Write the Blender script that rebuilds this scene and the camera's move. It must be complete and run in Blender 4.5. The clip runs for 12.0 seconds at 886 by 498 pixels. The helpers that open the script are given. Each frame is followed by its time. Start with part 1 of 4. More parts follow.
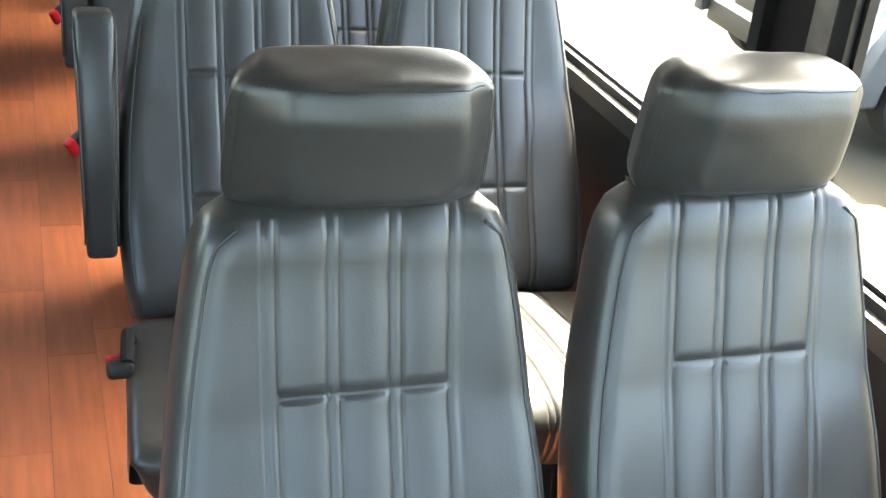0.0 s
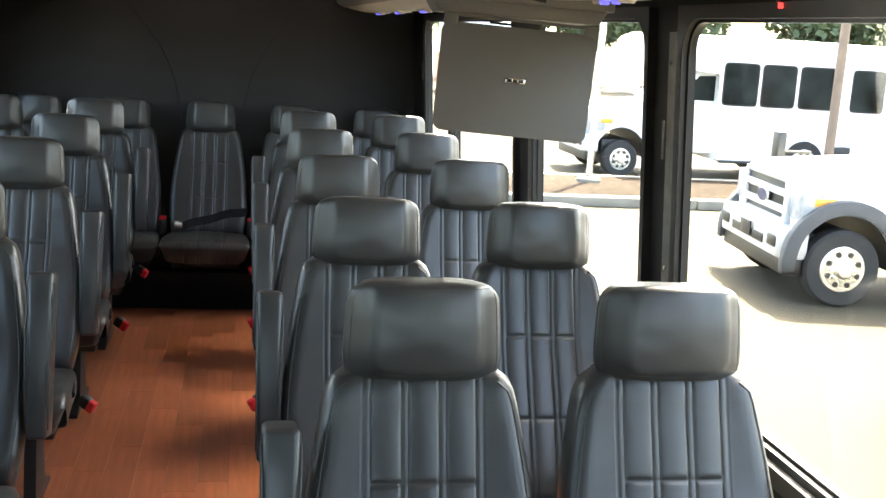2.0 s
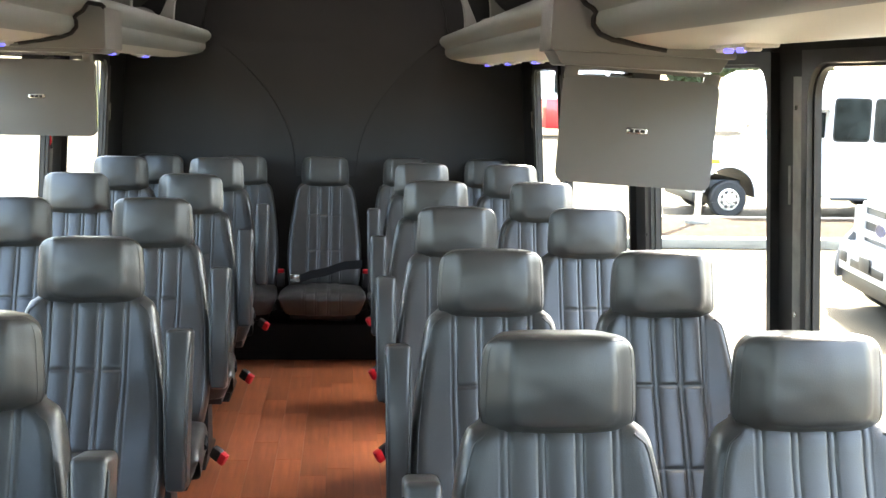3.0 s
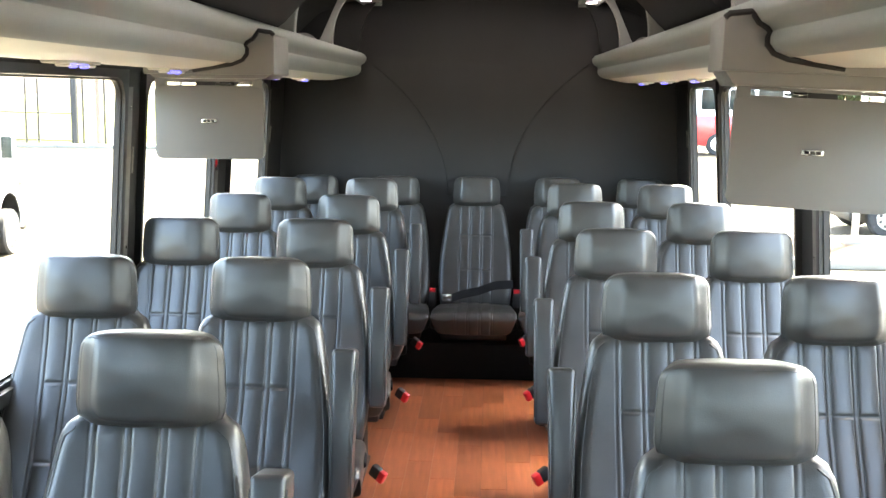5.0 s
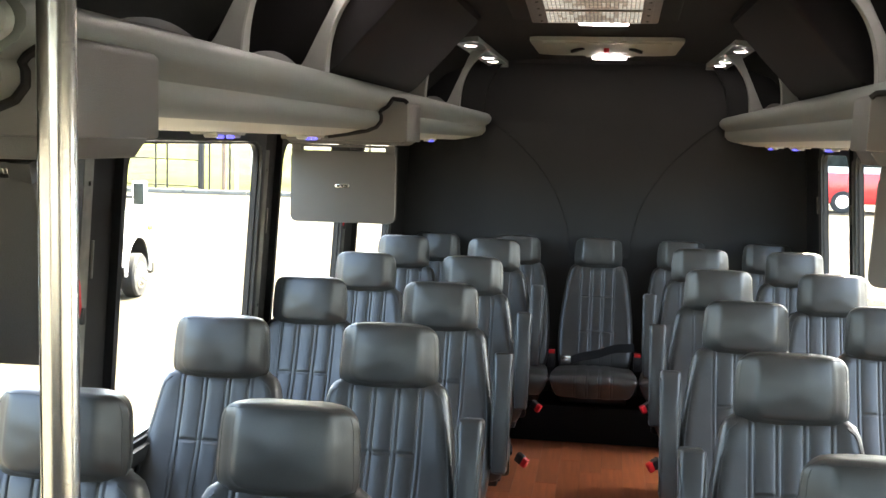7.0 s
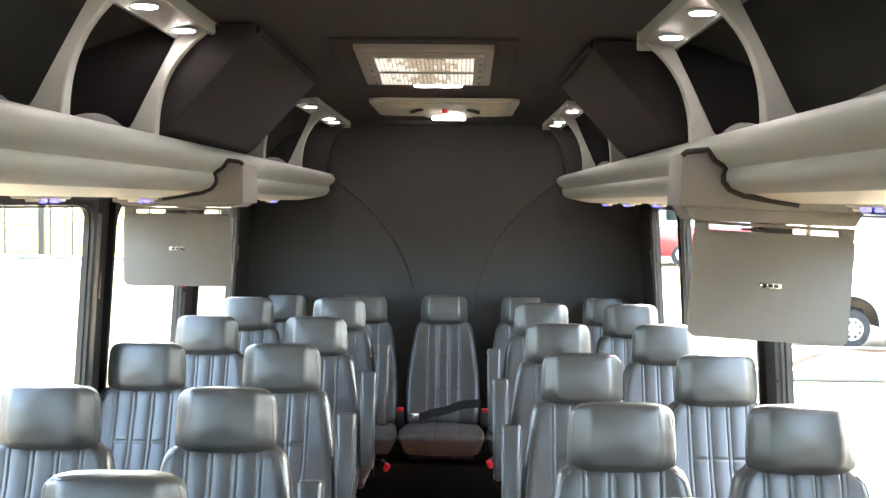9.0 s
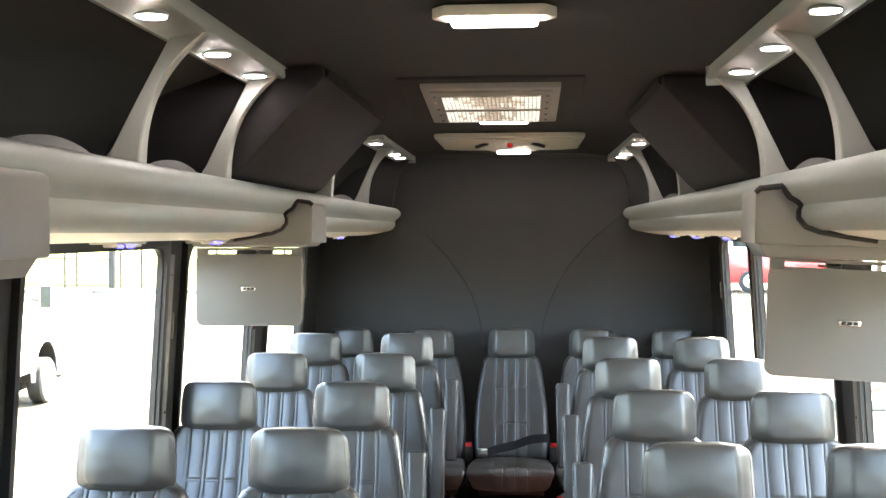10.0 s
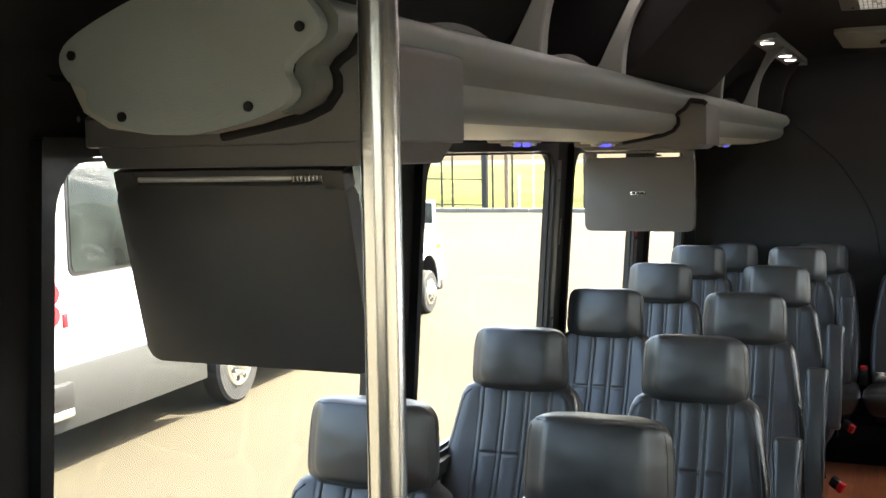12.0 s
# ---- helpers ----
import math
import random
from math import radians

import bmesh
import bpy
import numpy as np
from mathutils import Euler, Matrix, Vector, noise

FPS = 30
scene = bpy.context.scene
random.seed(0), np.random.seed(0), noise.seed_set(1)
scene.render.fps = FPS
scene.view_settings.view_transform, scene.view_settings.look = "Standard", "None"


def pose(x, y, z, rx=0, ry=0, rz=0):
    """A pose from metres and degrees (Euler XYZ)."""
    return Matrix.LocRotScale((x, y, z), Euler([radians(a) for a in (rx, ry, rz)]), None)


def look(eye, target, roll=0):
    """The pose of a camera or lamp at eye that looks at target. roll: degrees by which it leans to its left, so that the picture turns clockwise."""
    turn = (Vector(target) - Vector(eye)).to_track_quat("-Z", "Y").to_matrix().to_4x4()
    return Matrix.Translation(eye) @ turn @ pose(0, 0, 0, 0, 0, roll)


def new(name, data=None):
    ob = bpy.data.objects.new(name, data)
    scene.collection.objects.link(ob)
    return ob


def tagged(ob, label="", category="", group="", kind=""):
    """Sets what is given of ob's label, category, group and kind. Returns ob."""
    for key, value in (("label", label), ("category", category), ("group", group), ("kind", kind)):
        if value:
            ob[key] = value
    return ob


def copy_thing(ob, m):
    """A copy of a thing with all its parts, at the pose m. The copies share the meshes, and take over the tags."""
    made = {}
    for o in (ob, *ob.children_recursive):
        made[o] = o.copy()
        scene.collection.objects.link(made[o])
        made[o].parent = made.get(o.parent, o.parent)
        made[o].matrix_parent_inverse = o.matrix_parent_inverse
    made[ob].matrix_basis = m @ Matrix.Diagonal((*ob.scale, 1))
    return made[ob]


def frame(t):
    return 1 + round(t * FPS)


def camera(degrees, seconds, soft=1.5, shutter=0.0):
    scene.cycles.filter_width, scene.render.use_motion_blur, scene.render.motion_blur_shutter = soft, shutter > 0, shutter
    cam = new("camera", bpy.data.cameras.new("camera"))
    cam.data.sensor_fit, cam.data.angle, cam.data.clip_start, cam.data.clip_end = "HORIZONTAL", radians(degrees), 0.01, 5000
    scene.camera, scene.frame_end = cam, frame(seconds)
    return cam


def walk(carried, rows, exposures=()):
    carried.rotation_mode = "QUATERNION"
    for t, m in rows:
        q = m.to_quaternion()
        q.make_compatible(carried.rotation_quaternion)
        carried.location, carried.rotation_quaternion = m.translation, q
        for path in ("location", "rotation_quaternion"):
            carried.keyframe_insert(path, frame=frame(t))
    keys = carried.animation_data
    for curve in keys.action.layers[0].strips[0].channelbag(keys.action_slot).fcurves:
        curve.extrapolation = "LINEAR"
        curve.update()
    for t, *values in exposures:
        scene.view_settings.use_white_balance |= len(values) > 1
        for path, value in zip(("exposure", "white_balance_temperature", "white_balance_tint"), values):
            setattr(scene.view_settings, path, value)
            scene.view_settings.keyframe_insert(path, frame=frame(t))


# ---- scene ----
# The bus runs along y: the camera stands near its front (low y) and looks to the rear. x to the right, floor at z = 0.
cam = camera(43.8, 12.0)
# seconds, eye, target, roll in degrees
PATH = [
    (0, (0.164, 0.106, 1.464), (0.848, 1.735, 0.527), 8.2),
    (0.5, (0.185, 0.148, 1.488), (0.769, 1.884, 0.685), 6.5),
    (1, (0.198, 0.168, 1.506), (0.689, 1.993, 0.853), 5.3),
    (1.5, (0.198, 0.182, 1.526), (0.621, 2.075, 1.04), 4.1),
    (2, (0.189, 0.198, 1.54), (0.549, 2.128, 1.156), 3.5),
    (2.5, (0.168, 0.202, 1.547), (0.443, 2.161, 1.253), 1.7),
    (3, (0.135, 0.181, 1.557), (0.307, 2.15, 1.247), 1.3),
    (5, (0.079, 0.188, 1.568), (-0.005, 2.166, 1.286), 0.6),
    (5.5, (0.073, 0.181, 1.565), (-0.112, 2.149, 1.256), 0.1),
    (6, (0.075, 0.164, 1.563), (-0.187, 2.118, 1.226), -0.4),
    (6.5, (0.036, 0.198, 1.569), (-0.266, 2.146, 1.229), 0.6),
    (7, (0.034, 0.178, 1.623), (-0.256, 2.147, 1.427), 1.4),
    (7.5, (0.058, 0.15, 1.618), (-0.007, 2.145, 1.482), 0.5),
    (9.5, (0.085, 0.168, 1.635), (0.056, 2.167, 1.574), 0.6),
    (10, (0.067, 0.167, 1.652), (-0.077, 2.161, 1.62), -0.2),
    (10.5, (0.041, 0.203, 1.636), (-0.278, 2.177, 1.632), -1.1),
    (11, (0.036, 0.225, 1.596), (-0.37, 2.178, 1.456), -1.2),
    (11.5, (0.001, 0.251, 1.6), (-0.593, 2.155, 1.445), -1.2),
    (12, (-0.031, 0.252, 1.597), (-0.81, 2.086, 1.428), -1.0),
]
EXPOSURES = [(0.0, 4.87, 7400, 4), (1.2, 4.54, 7350, 5), (2.0, 4.30, 7300, 6), (3.0, 4.96, 7200, 7), (5.0, 5.50, 7200, 7), (6.0, 5.22, 7200, 7), (6.5, 5.06, 7200, 7), (7.0, 4.68, 7200, 7), (7.5, 4.90, 7250, 7), (9.5, 5.76, 7150, 7), (10.5, 5.54, 7150, 7), (11.0, 4.92, 7150, 7), (12.0, 3.97, 7200, 8)]
walk(cam, [(t, look(eye, target, roll)) for t, eye, target, roll in PATH], EXPOSURES)

# ---- daylight ----
SUN_TO = Vector((0.42, 0.60, 1.08)).normalized()      # the way to the sun
world = bpy.data.worlds.new("sky")
scene.world = world
world.use_nodes = True
wn = world.node_tree.nodes
sky = wn.new("ShaderNodeTexSky")
sky.sky_type, sky.sun_disc = "NISHITA", False
sky.sun_elevation = math.asin(SUN_TO.z)
sky.sun_rotation = math.atan2(SUN_TO.x, SUN_TO.y)
sky.air_density, sky.dust_density, sky.ozone_density = 0.85, 4.5, 0.2
wn["Background"].inputs["Strength"].default_value = 0.14
world.node_tree.links.new(sky.outputs[0], wn["Background"].inputs["Color"])
sun = new("sun", bpy.data.lights.new("sun", "SUN"))
sun.data.energy, sun.data.angle, sun.data.color = 3.5, radians(0.6), (1.0, 0.95, 0.87)
sun.matrix_world = look((0, 0, 20), Vector((0, 0, 20)) - SUN_TO)


# ---- materials ----
def material(name, color, rough=0.5, metal=0.0, vary=0.12, scale=6.0, fine=0.0, fine_scale=300.0, spec=0.5, coat=0.0, emit=None, power=0.0, pieces=0.0):
    """A surface with broad stains (vary, at 1/scale m), fine relief and, for pieces, a shade of its own for each object."""
    m = bpy.data.materials.new(name)
    m.use_nodes = True
    nt = m.node_tree
    n, link = nt.nodes, nt.links.new
    b = n["Principled BSDF"]
    b.inputs["Roughness"].default_value = rough
    b.inputs["Metallic"].default_value = metal
    b.inputs["Specular IOR Level"].default_value = spec
    b.inputs["Coat Weight"].default_value = coat
    geo = n.new("ShaderNodeTexCoord")
    big = n.new("ShaderNodeTexNoise")
    big.inputs["Scale"].default_value, big.inputs["Detail"].default_value = scale, 5.0
    link(geo.outputs["Object"], big.inputs["Vector"])
    ramp = n.new("ShaderNodeMapRange")
    ramp.inputs[1].default_value, ramp.inputs[2].default_value = 0.3, 0.7
    ramp.inputs[3].default_value, ramp.inputs[4].default_value = 1 - vary, 1 + vary
    link(big.outputs[0], ramp.inputs[0])
    value = ramp.outputs[0]
    if pieces:
        info = n.new("ShaderNodeObjectInfo")
        r2 = n.new("ShaderNodeMapRange")
        r2.inputs[3].default_value, r2.inputs[4].default_value = 1 - pieces, 1 + pieces
        link(info.outputs["Random"], r2.inputs[0])
        mul = n.new("ShaderNodeMath")
        mul.operation = "MULTIPLY"
        link(value, mul.inputs[0]), link(r2.outputs[0], mul.inputs[1])
        value = mul.outputs[0]
    tint = n.new("ShaderNodeVectorMath")
    tint.operation = "SCALE"
    tint.inputs[0].default_value = color
    link(value, tint.inputs["Scale"])
    link(tint.outputs[0], b.inputs["Base Color"])
    rr = n.new("ShaderNodeMapRange")
    rr.inputs[3].default_value, rr.inputs[4].default_value = rough * 0.85, min(1, rough * 1.15)
    link(big.outputs[0], rr.inputs[0])
    link(rr.outputs[0], b.inputs["Roughness"])
    if fine:
        grain = n.new("ShaderNodeTexNoise")
        grain.inputs["Scale"].default_value, grain.inputs["Detail"].default_value = fine_scale, 3.0
        link(geo.outputs["Object"], grain.inputs["Vector"])
        bump = n.new("ShaderNodeBump")
        bump.inputs["Strength"].default_value, bump.inputs["Distance"].default_value = fine, 0.002
        link(grain.outputs[0], bump.inputs["Height"])
        link(bump.outputs[0], b.inputs["Normal"])
    if emit:
        b.inputs["Emission Color"].default_value = (*emit, 1)
        b.inputs["Emission Strength"].default_value = power
    return m


def glass_material(name, tint, gloss=0.035):
    m = bpy.data.materials.new(name)
    m.use_nodes = True
    n, link = m.node_tree.nodes, m.node_tree.links.new
    n.remove(n["Principled BSDF"])
    clear, shine, mix = n.new("ShaderNodeBsdfTransparent"), n.new("ShaderNodeBsdfGlossy"), n.new("ShaderNodeMixShader")
    clear.inputs[0].default_value = (*tint, 1)
    shine.inputs["Roughness"].default_value = 0.02
    mix.inputs[0].default_value = gloss
    link(clear.outputs[0], mix.inputs[1]), link(shine.outputs[0], mix.inputs[2])
    link(mix.outputs[0], n["Material Output"].inputs[0])
    return m


def wood_material():
    m = material("wood_floor", (0.360, 0.113, 0.051), 0.34, vary=0.20, scale=2.6, pieces=0.19)
    nt = m.node_tree
    n, link = nt.nodes, nt.links.new
    b = n["Principled BSDF"]
    src = b.inputs["Base Color"].links[0].from_socket
    co, mp, ns = n.new("ShaderNodeTexCoord"), n.new("ShaderNodeMapping"), n.new("ShaderNodeTexNoise")
    mp.inputs["Scale"].default_value = (44, 3.0, 1)
    ns.inputs["Scale"].default_value, ns.inputs["Detail"].default_value = 1.0, 6.0
    link(co.outputs["Object"], mp.inputs[0]), link(mp.outputs[0], ns.inputs["Vector"])
    r = n.new("ShaderNodeMapRange")
    r.inputs[1].default_value, r.inputs[2].default_value, r.inputs[3].default_value, r.inputs[4].default_value = 0.3, 0.7, 0.82, 1.14
    link(ns.outputs[0], r.inputs[0])
    mul = n.new("ShaderNodeVectorMath")
    mul.operation = "SCALE"
    link(src, mul.inputs[0]), link(r.outputs[0], mul.inputs["Scale"])
    link(mul.outputs[0], b.inputs["Base Color"])
    return m


VINYL = material("grey_vinyl", (0.0365, 0.0362, 0.0338), 0.34, vary=0.16, scale=9, fine=0.12, fine_scale=420, spec=0.58)
VINYL_SIDE = material("grey_vinyl_piping", (0.036, 0.037, 0.035), 0.45, vary=0.1, fine=0.2)
SEAM = material("dark_seam_thread", (0.03, 0.034, 0.038), 0.7)
BLACK_STEEL = material("black_steel", (0.012, 0.012, 0.013), 0.45, vary=0.2, fine=0.1)
BLACK_PLASTIC = material("black_plastic", (0.009, 0.009, 0.0095), 0.45, vary=0.15, fine=0.15)
RED_BUTTON = material("red_button", (0.55, 0.012, 0.02), 0.35)
STRAP = material("black_webbing", (0.010, 0.010, 0.011), 0.8, spec=0.2, fine=0.5, fine_scale=900)
CHARCOAL = material("charcoal_fabric", (0.024, 0.0245, 0.025), 0.92, vary=0.12, scale=2.5, fine=0.6, fine_scale=700, spec=0.25)
BIN_FABRIC = material("black_fabric", (0.008, 0.0077, 0.0078), 0.95, vary=0.15, scale=3, fine=0.5, fine_scale=700, spec=0.2)
LOCKER_FABRIC = material("black_locker_fabric", (0.0165, 0.0155, 0.0168), 0.92, vary=0.15, scale=3, fine=0.6, fine_scale=700, spec=0.25)
WALL_FABRIC = material("slate_wall_fabric", (0.032, 0.0322, 0.033), 0.85, vary=0.14, scale=2.2, fine=0.6, fine_scale=600, spec=0.3)
WALL_BLACK = material("black_wall_panel", (0.012, 0.0122, 0.013), 0.6, vary=0.2, scale=4, fine=0.3, fine_scale=250, spec=0.25)
FRAME_BLACK = material("black_aluminium", (0.013, 0.013, 0.014), 0.33, vary=0.15, scale=12, fine=0.1)
SILL_GREY = material("dark_sill_aluminium", (0.025, 0.025, 0.024), 0.45, metal=0.1, vary=0.3, scale=20)
TRACK_GREY = material("worn_track_aluminium", (0.17, 0.168, 0.155), 0.5, metal=0.1, vary=0.3, scale=20)
RACK_GREY = material("pale_grey_plastic", (0.225, 0.250, 0.238), 0.40, vary=0.06, scale=3, fine=0.25, fine_scale=350)
RACK_UNDER = material("cream_plastic", (0.56, 0.555, 0.49), 0.4, vary=0.05, scale=3, fine=0.2)
STRUT_GREY = material("strut_grey_plastic", (0.25, 0.258, 0.245), 0.4, vary=0.06, fine=0.2)
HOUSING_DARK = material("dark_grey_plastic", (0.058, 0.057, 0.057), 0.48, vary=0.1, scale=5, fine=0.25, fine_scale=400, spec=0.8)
HOUSING_MID = material("mid_grey_plastic", (0.165, 0.164, 0.160), 0.42, vary=0.08, scale=5, fine=0.35, fine_scale=400)
HOUSING_GREY = material("warm_grey_plastic", (0.150, 0.148, 0.140), 0.42, vary=0.08, scale=5, fine=0.35, fine_scale=400)
CAP_GREY = material("textured_grey_plastic", (0.43, 0.485, 0.475), 0.42, vary=0.06, scale=5, fine=0.5, fine_scale=500)
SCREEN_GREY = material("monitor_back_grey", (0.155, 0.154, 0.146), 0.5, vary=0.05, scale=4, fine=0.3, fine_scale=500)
SILVER = material("brushed_silver", (0.72, 0.72, 0.70), 0.25, metal=0.9, vary=0.08, scale=30)
SLOT_GLOW_METAL = material("metal_paled_for_daylight", (0.86, 0.86, 0.84), 0.35, metal=0.2, vary=0.04)
BUMPER = material("silver_bumper", (0.50, 0.50, 0.50), 0.3, metal=0.3, vary=0.05)
CHROME = material("polished_steel", (0.90, 0.89, 0.86), 0.30, metal=1.0, vary=0.06, scale=8)
POLE_STEEL = material("bright_tube_steel", (0.92, 0.91, 0.88), 0.20, metal=1.0, vary=0.05, scale=8, fine=0.05, fine_scale=200)
LED_WHITE = material("white_led_lens", (0.8, 0.8, 0.78), 0.4, emit=(1.0, 0.90, 0.94), power=2.2)
LED_BLUE = material("blue_led", (0.1, 0.1, 0.5), 0.4, emit=(0.10, 0.10, 1.0), power=0.10)
LED_RED = material("red_led", (0.5, 0.02, 0.02), 0.4, emit=(1.0, 0.03, 0.03), power=0.25)
LENS = material("clear_ribbed_lens", (0.30, 0.29, 0.27), 0.25, vary=0.35, scale=14)
LENS_BRIGHT = material("lit_prism_lens", (0.6, 0.6, 0.58), 0.2, vary=0.3, scale=60, emit=(1.0, 0.97, 0.92), power=0.016)
LENS_WARM = material("warm_prism_lens", (0.42, 0.38, 0.34), 0.2, vary=0.4, scale=60, emit=(1.0, 0.86, 0.74), power=0.007)
HATCH_GREY = material("greenish_white_plastic", (0.36, 0.375, 0.32), 0.45, vary=0.06, scale=4, fine=0.2)
PANEL_GREY = material("lamp_frame_grey", (0.20, 0.196, 0.190), 0.4, vary=0.08, scale=5, fine=0.25)
WHITE_PLASTIC = material("off_white_plastic", (0.58, 0.575, 0.54), 0.45, vary=0.06, fine=0.2)
RUBBER = material("black_rubber", (0.015, 0.015, 0.015), 0.8, vary=0.2)
WOOD = wood_material()
GLASS = glass_material("window_glass", (0.93, 0.95, 0.94))
# dark tint; the strong mottling paints in soft reflections
DARK_GLASS = material("tinted_glass_painted_reflections", (0.016, 0.020, 0.019), 0.06, vary=0.85, scale=1.7, spec=0.09)
# windscreen: the sky's reflection is painted in as a pale blue base colour
SKY_TINT_GLASS = material("painted_sky_windscreen", (0.10, 0.14, 0.16), 0.05, vary=0.5, scale=1.2, spec=0.5)
EMBLEM_BLUE = material("dark_blue_enamel", (0.02, 0.03, 0.08), 0.25)
PAINT_WHITE = material("white_paint", (0.80, 0.80, 0.79), 0.25, vary=0.03, scale=2, coat=0.5)
PAINT_RED = material("red_paint", (0.55, 0.03, 0.03), 0.25, vary=0.05, coat=0.5)
ASPHALT = material("sunlit_asphalt", (0.041, 0.0354, 0.0238), 0.9, vary=0.32, scale=0.22, fine=0.10, fine_scale=45, spec=0.15)
CONCRETE = material("concrete_kerb", (0.19, 0.182, 0.155), 0.85, vary=0.15, scale=3, fine=0.5, spec=0.1)
MULCH = material("bark_mulch", (0.027, 0.0195, 0.014), 0.95, vary=0.95, scale=16, fine=1.0, fine_scale=40, spec=0.05)
GRASS = material("dry_grass", (0.050, 0.055, 0.011), 0.95, vary=0.75, scale=0.35, fine=1.0, fine_scale=30, spec=0.1)
LEAF = material("tree_leaf", (0.06, 0.085, 0.035), 0.7, vary=0.3, scale=2)
BARK = material("bark", (0.12, 0.09, 0.065), 0.9, vary=0.3, fine=0.8, fine_scale=60)
POST_BROWN = material("weathered_post", (0.20, 0.14, 0.10), 0.8, vary=0.2, fine=0.4)
SKIRT_GREY = material("grey_skirt_paint", (0.026, 0.027, 0.026), 0.55, vary=0.06)
HEADLAMP = material("clear_headlamp", (0.30, 0.31, 0.32), 0.12, vary=0.25, scale=12)
AMBER = material("amber_lens", (0.8, 0.28, 0.03), 0.2)
TAIL_RED = material("red_lens", (0.6, 0.02, 0.03), 0.2)
FLARE_GREY = material("grey_fender_plastic", (0.05, 0.052, 0.055), 0.6, vary=0.08)


# ---- building tools ----
def mesh_of(name, bm, mat, smooth=True, angle=35):
    me = bpy.data.meshes.new(name)
    bmesh.ops.recalc_face_normals(bm, faces=bm.faces)
    bm.to_mesh(me)
    bm.free()
    me.materials.append(mat)
    if smooth:
        me.polygons.foreach_set("use_smooth", [True] * len(me.polygons))
        me.set_sharp_from_angle(angle=radians(angle))
    return me


def part(name, bm, mat, parent, label="", smooth=True, angle=35):
    ob = new(name, mesh_of(name, bm, mat, smooth, angle))
    ob.parent = parent
    if label:
        tagged(ob, label)
    return ob


def thing(name, label, category, group="", kind="", at=(0, 0, 0)):
    ob = new(name)
    ob.empty_display_size = 0.05
    ob.location = at
    return tagged(ob, label, category, group, kind)


def solid(name, bm, mat, label, category="", group="", kind="", smooth=True):
    return tagged(new(name, mesh_of(name, bm, mat, smooth)), label, category, group, kind)


def box(x0, x1, y0, y1, z0, z1, r=0.0, seg=2, bm=None):
    """A block, its edges rounded by r."""
    bm2 = bmesh.new()
    bmesh.ops.create_cube(bm2, size=1)
    for v in bm2.verts:
        v.co = Vector(((x0 + x1) / 2 + v.co.x * (x1 - x0), (y0 + y1) / 2 + v.co.y * (y1 - y0), (z0 + z1) / 2 + v.co.z * (z1 - z0)))
    if r:
        bmesh.ops.bevel(bm2, geom=bm2.edges[:], offset=r, segments=seg, profile=0.5, affect="EDGES", clamp_overlap=True)
    return join(bm, bm2) if bm else bm2


def join(bm, other):
    me = bpy.data.meshes.new("tmp")
    other.to_mesh(me)
    other.free()
    bm.from_mesh(me)
    bpy.data.meshes.remove(me)
    return bm


def tube(points, r, n=8, bm=None, closed=False):
    """A round bar along points."""
    bm = bm or bmesh.new()
    pts = [Vector(p) for p in points]
    rings, side = [], None
    for i, p in enumerate(pts):
        a = pts[i - 1] if i or closed else p
        b = pts[(i + 1) % len(pts)] if i + 1 < len(pts) or closed else p
        d = (b - a).normalized()
        if side is None:
            side = d.orthogonal().normalized()
        side = (side - d * side.dot(d)).normalized()
        up = d.cross(side)
        rings.append([bm.verts.new(p + (side * math.cos(2 * math.pi * k / n) + up * math.sin(2 * math.pi * k / n)) * r) for k in range(n)])
    for i in range(len(rings) - (0 if closed else 1)):
        a, b = rings[i], rings[(i + 1) % len(rings)]
        for k in range(n):
            bm.faces.new((a[k], a[(k + 1) % n], b[(k + 1) % n], b[k]))
    if not closed:
        bm.faces.new(rings[0][::-1]), bm.faces.new(rings[-1])
    return bm


def disc(centre, axis, r, depth, n=24, bm=None, bevel=0.0):
    """A short cylinder whose axis is x, y or z, centred at centre."""
    c = Vector(centre)
    e = {"x": Vector((1, 0, 0)), "y": Vector((0, 1, 0)), "z": Vector((0, 0, 1))}[axis]
    side = e.orthogonal().normalized()
    up = e.cross(side)
    bm = bm or bmesh.new()
    prof = [(r - bevel, -depth / 2), (r, -depth / 2 + bevel), (r, depth / 2 - bevel), (r - bevel, depth / 2)] if bevel else [(r, -depth / 2), (r, depth / 2)]
    rings = [[bm.verts.new(c + e * h + (side * math.cos(2 * math.pi * k / n) + up * math.sin(2 * math.pi * k / n)) * q) for k in range(n)] for q, h in prof]
    for a, b in zip(rings, rings[1:]):
        for k in range(n):
            bm.faces.new((a[k], a[(k + 1) % n], b[(k + 1) % n], b[k]))
    bm.faces.new(rings[0][::-1]), bm.faces.new(rings[-1])
    return bm


def prism(outline, axis, a, b, bm=None, r=0.0):
    """An outline in the plane across axis, drawn out from a to b. For x: (y, z); y: (x, z); z: (x, y)."""
    bm2 = bmesh.new()
    put = {"x": lambda p, h: (h, p[0], p[1]), "y": lambda p, h: (p[0], h, p[1]), "z": lambda p, h: (p[0], p[1], h)}[axis]
    lo, hi = [bm2.verts.new(put(p, a)) for p in outline], [bm2.verts.new(put(p, b)) for p in outline]
    k = len(outline)
    bm2.faces.new(lo[::-1]), bm2.faces.new(hi)
    for i in range(k):
        bm2.faces.new((lo[i], lo[(i + 1) % k], hi[(i + 1) % k], hi[i]))
    if r:
        bmesh.ops.bevel(bm2, geom=[e for e in bm2.edges], offset=r, segments=2, profile=0.5, affect="EDGES", clamp_overlap=True)
    return join(bm, bm2) if bm else bm2


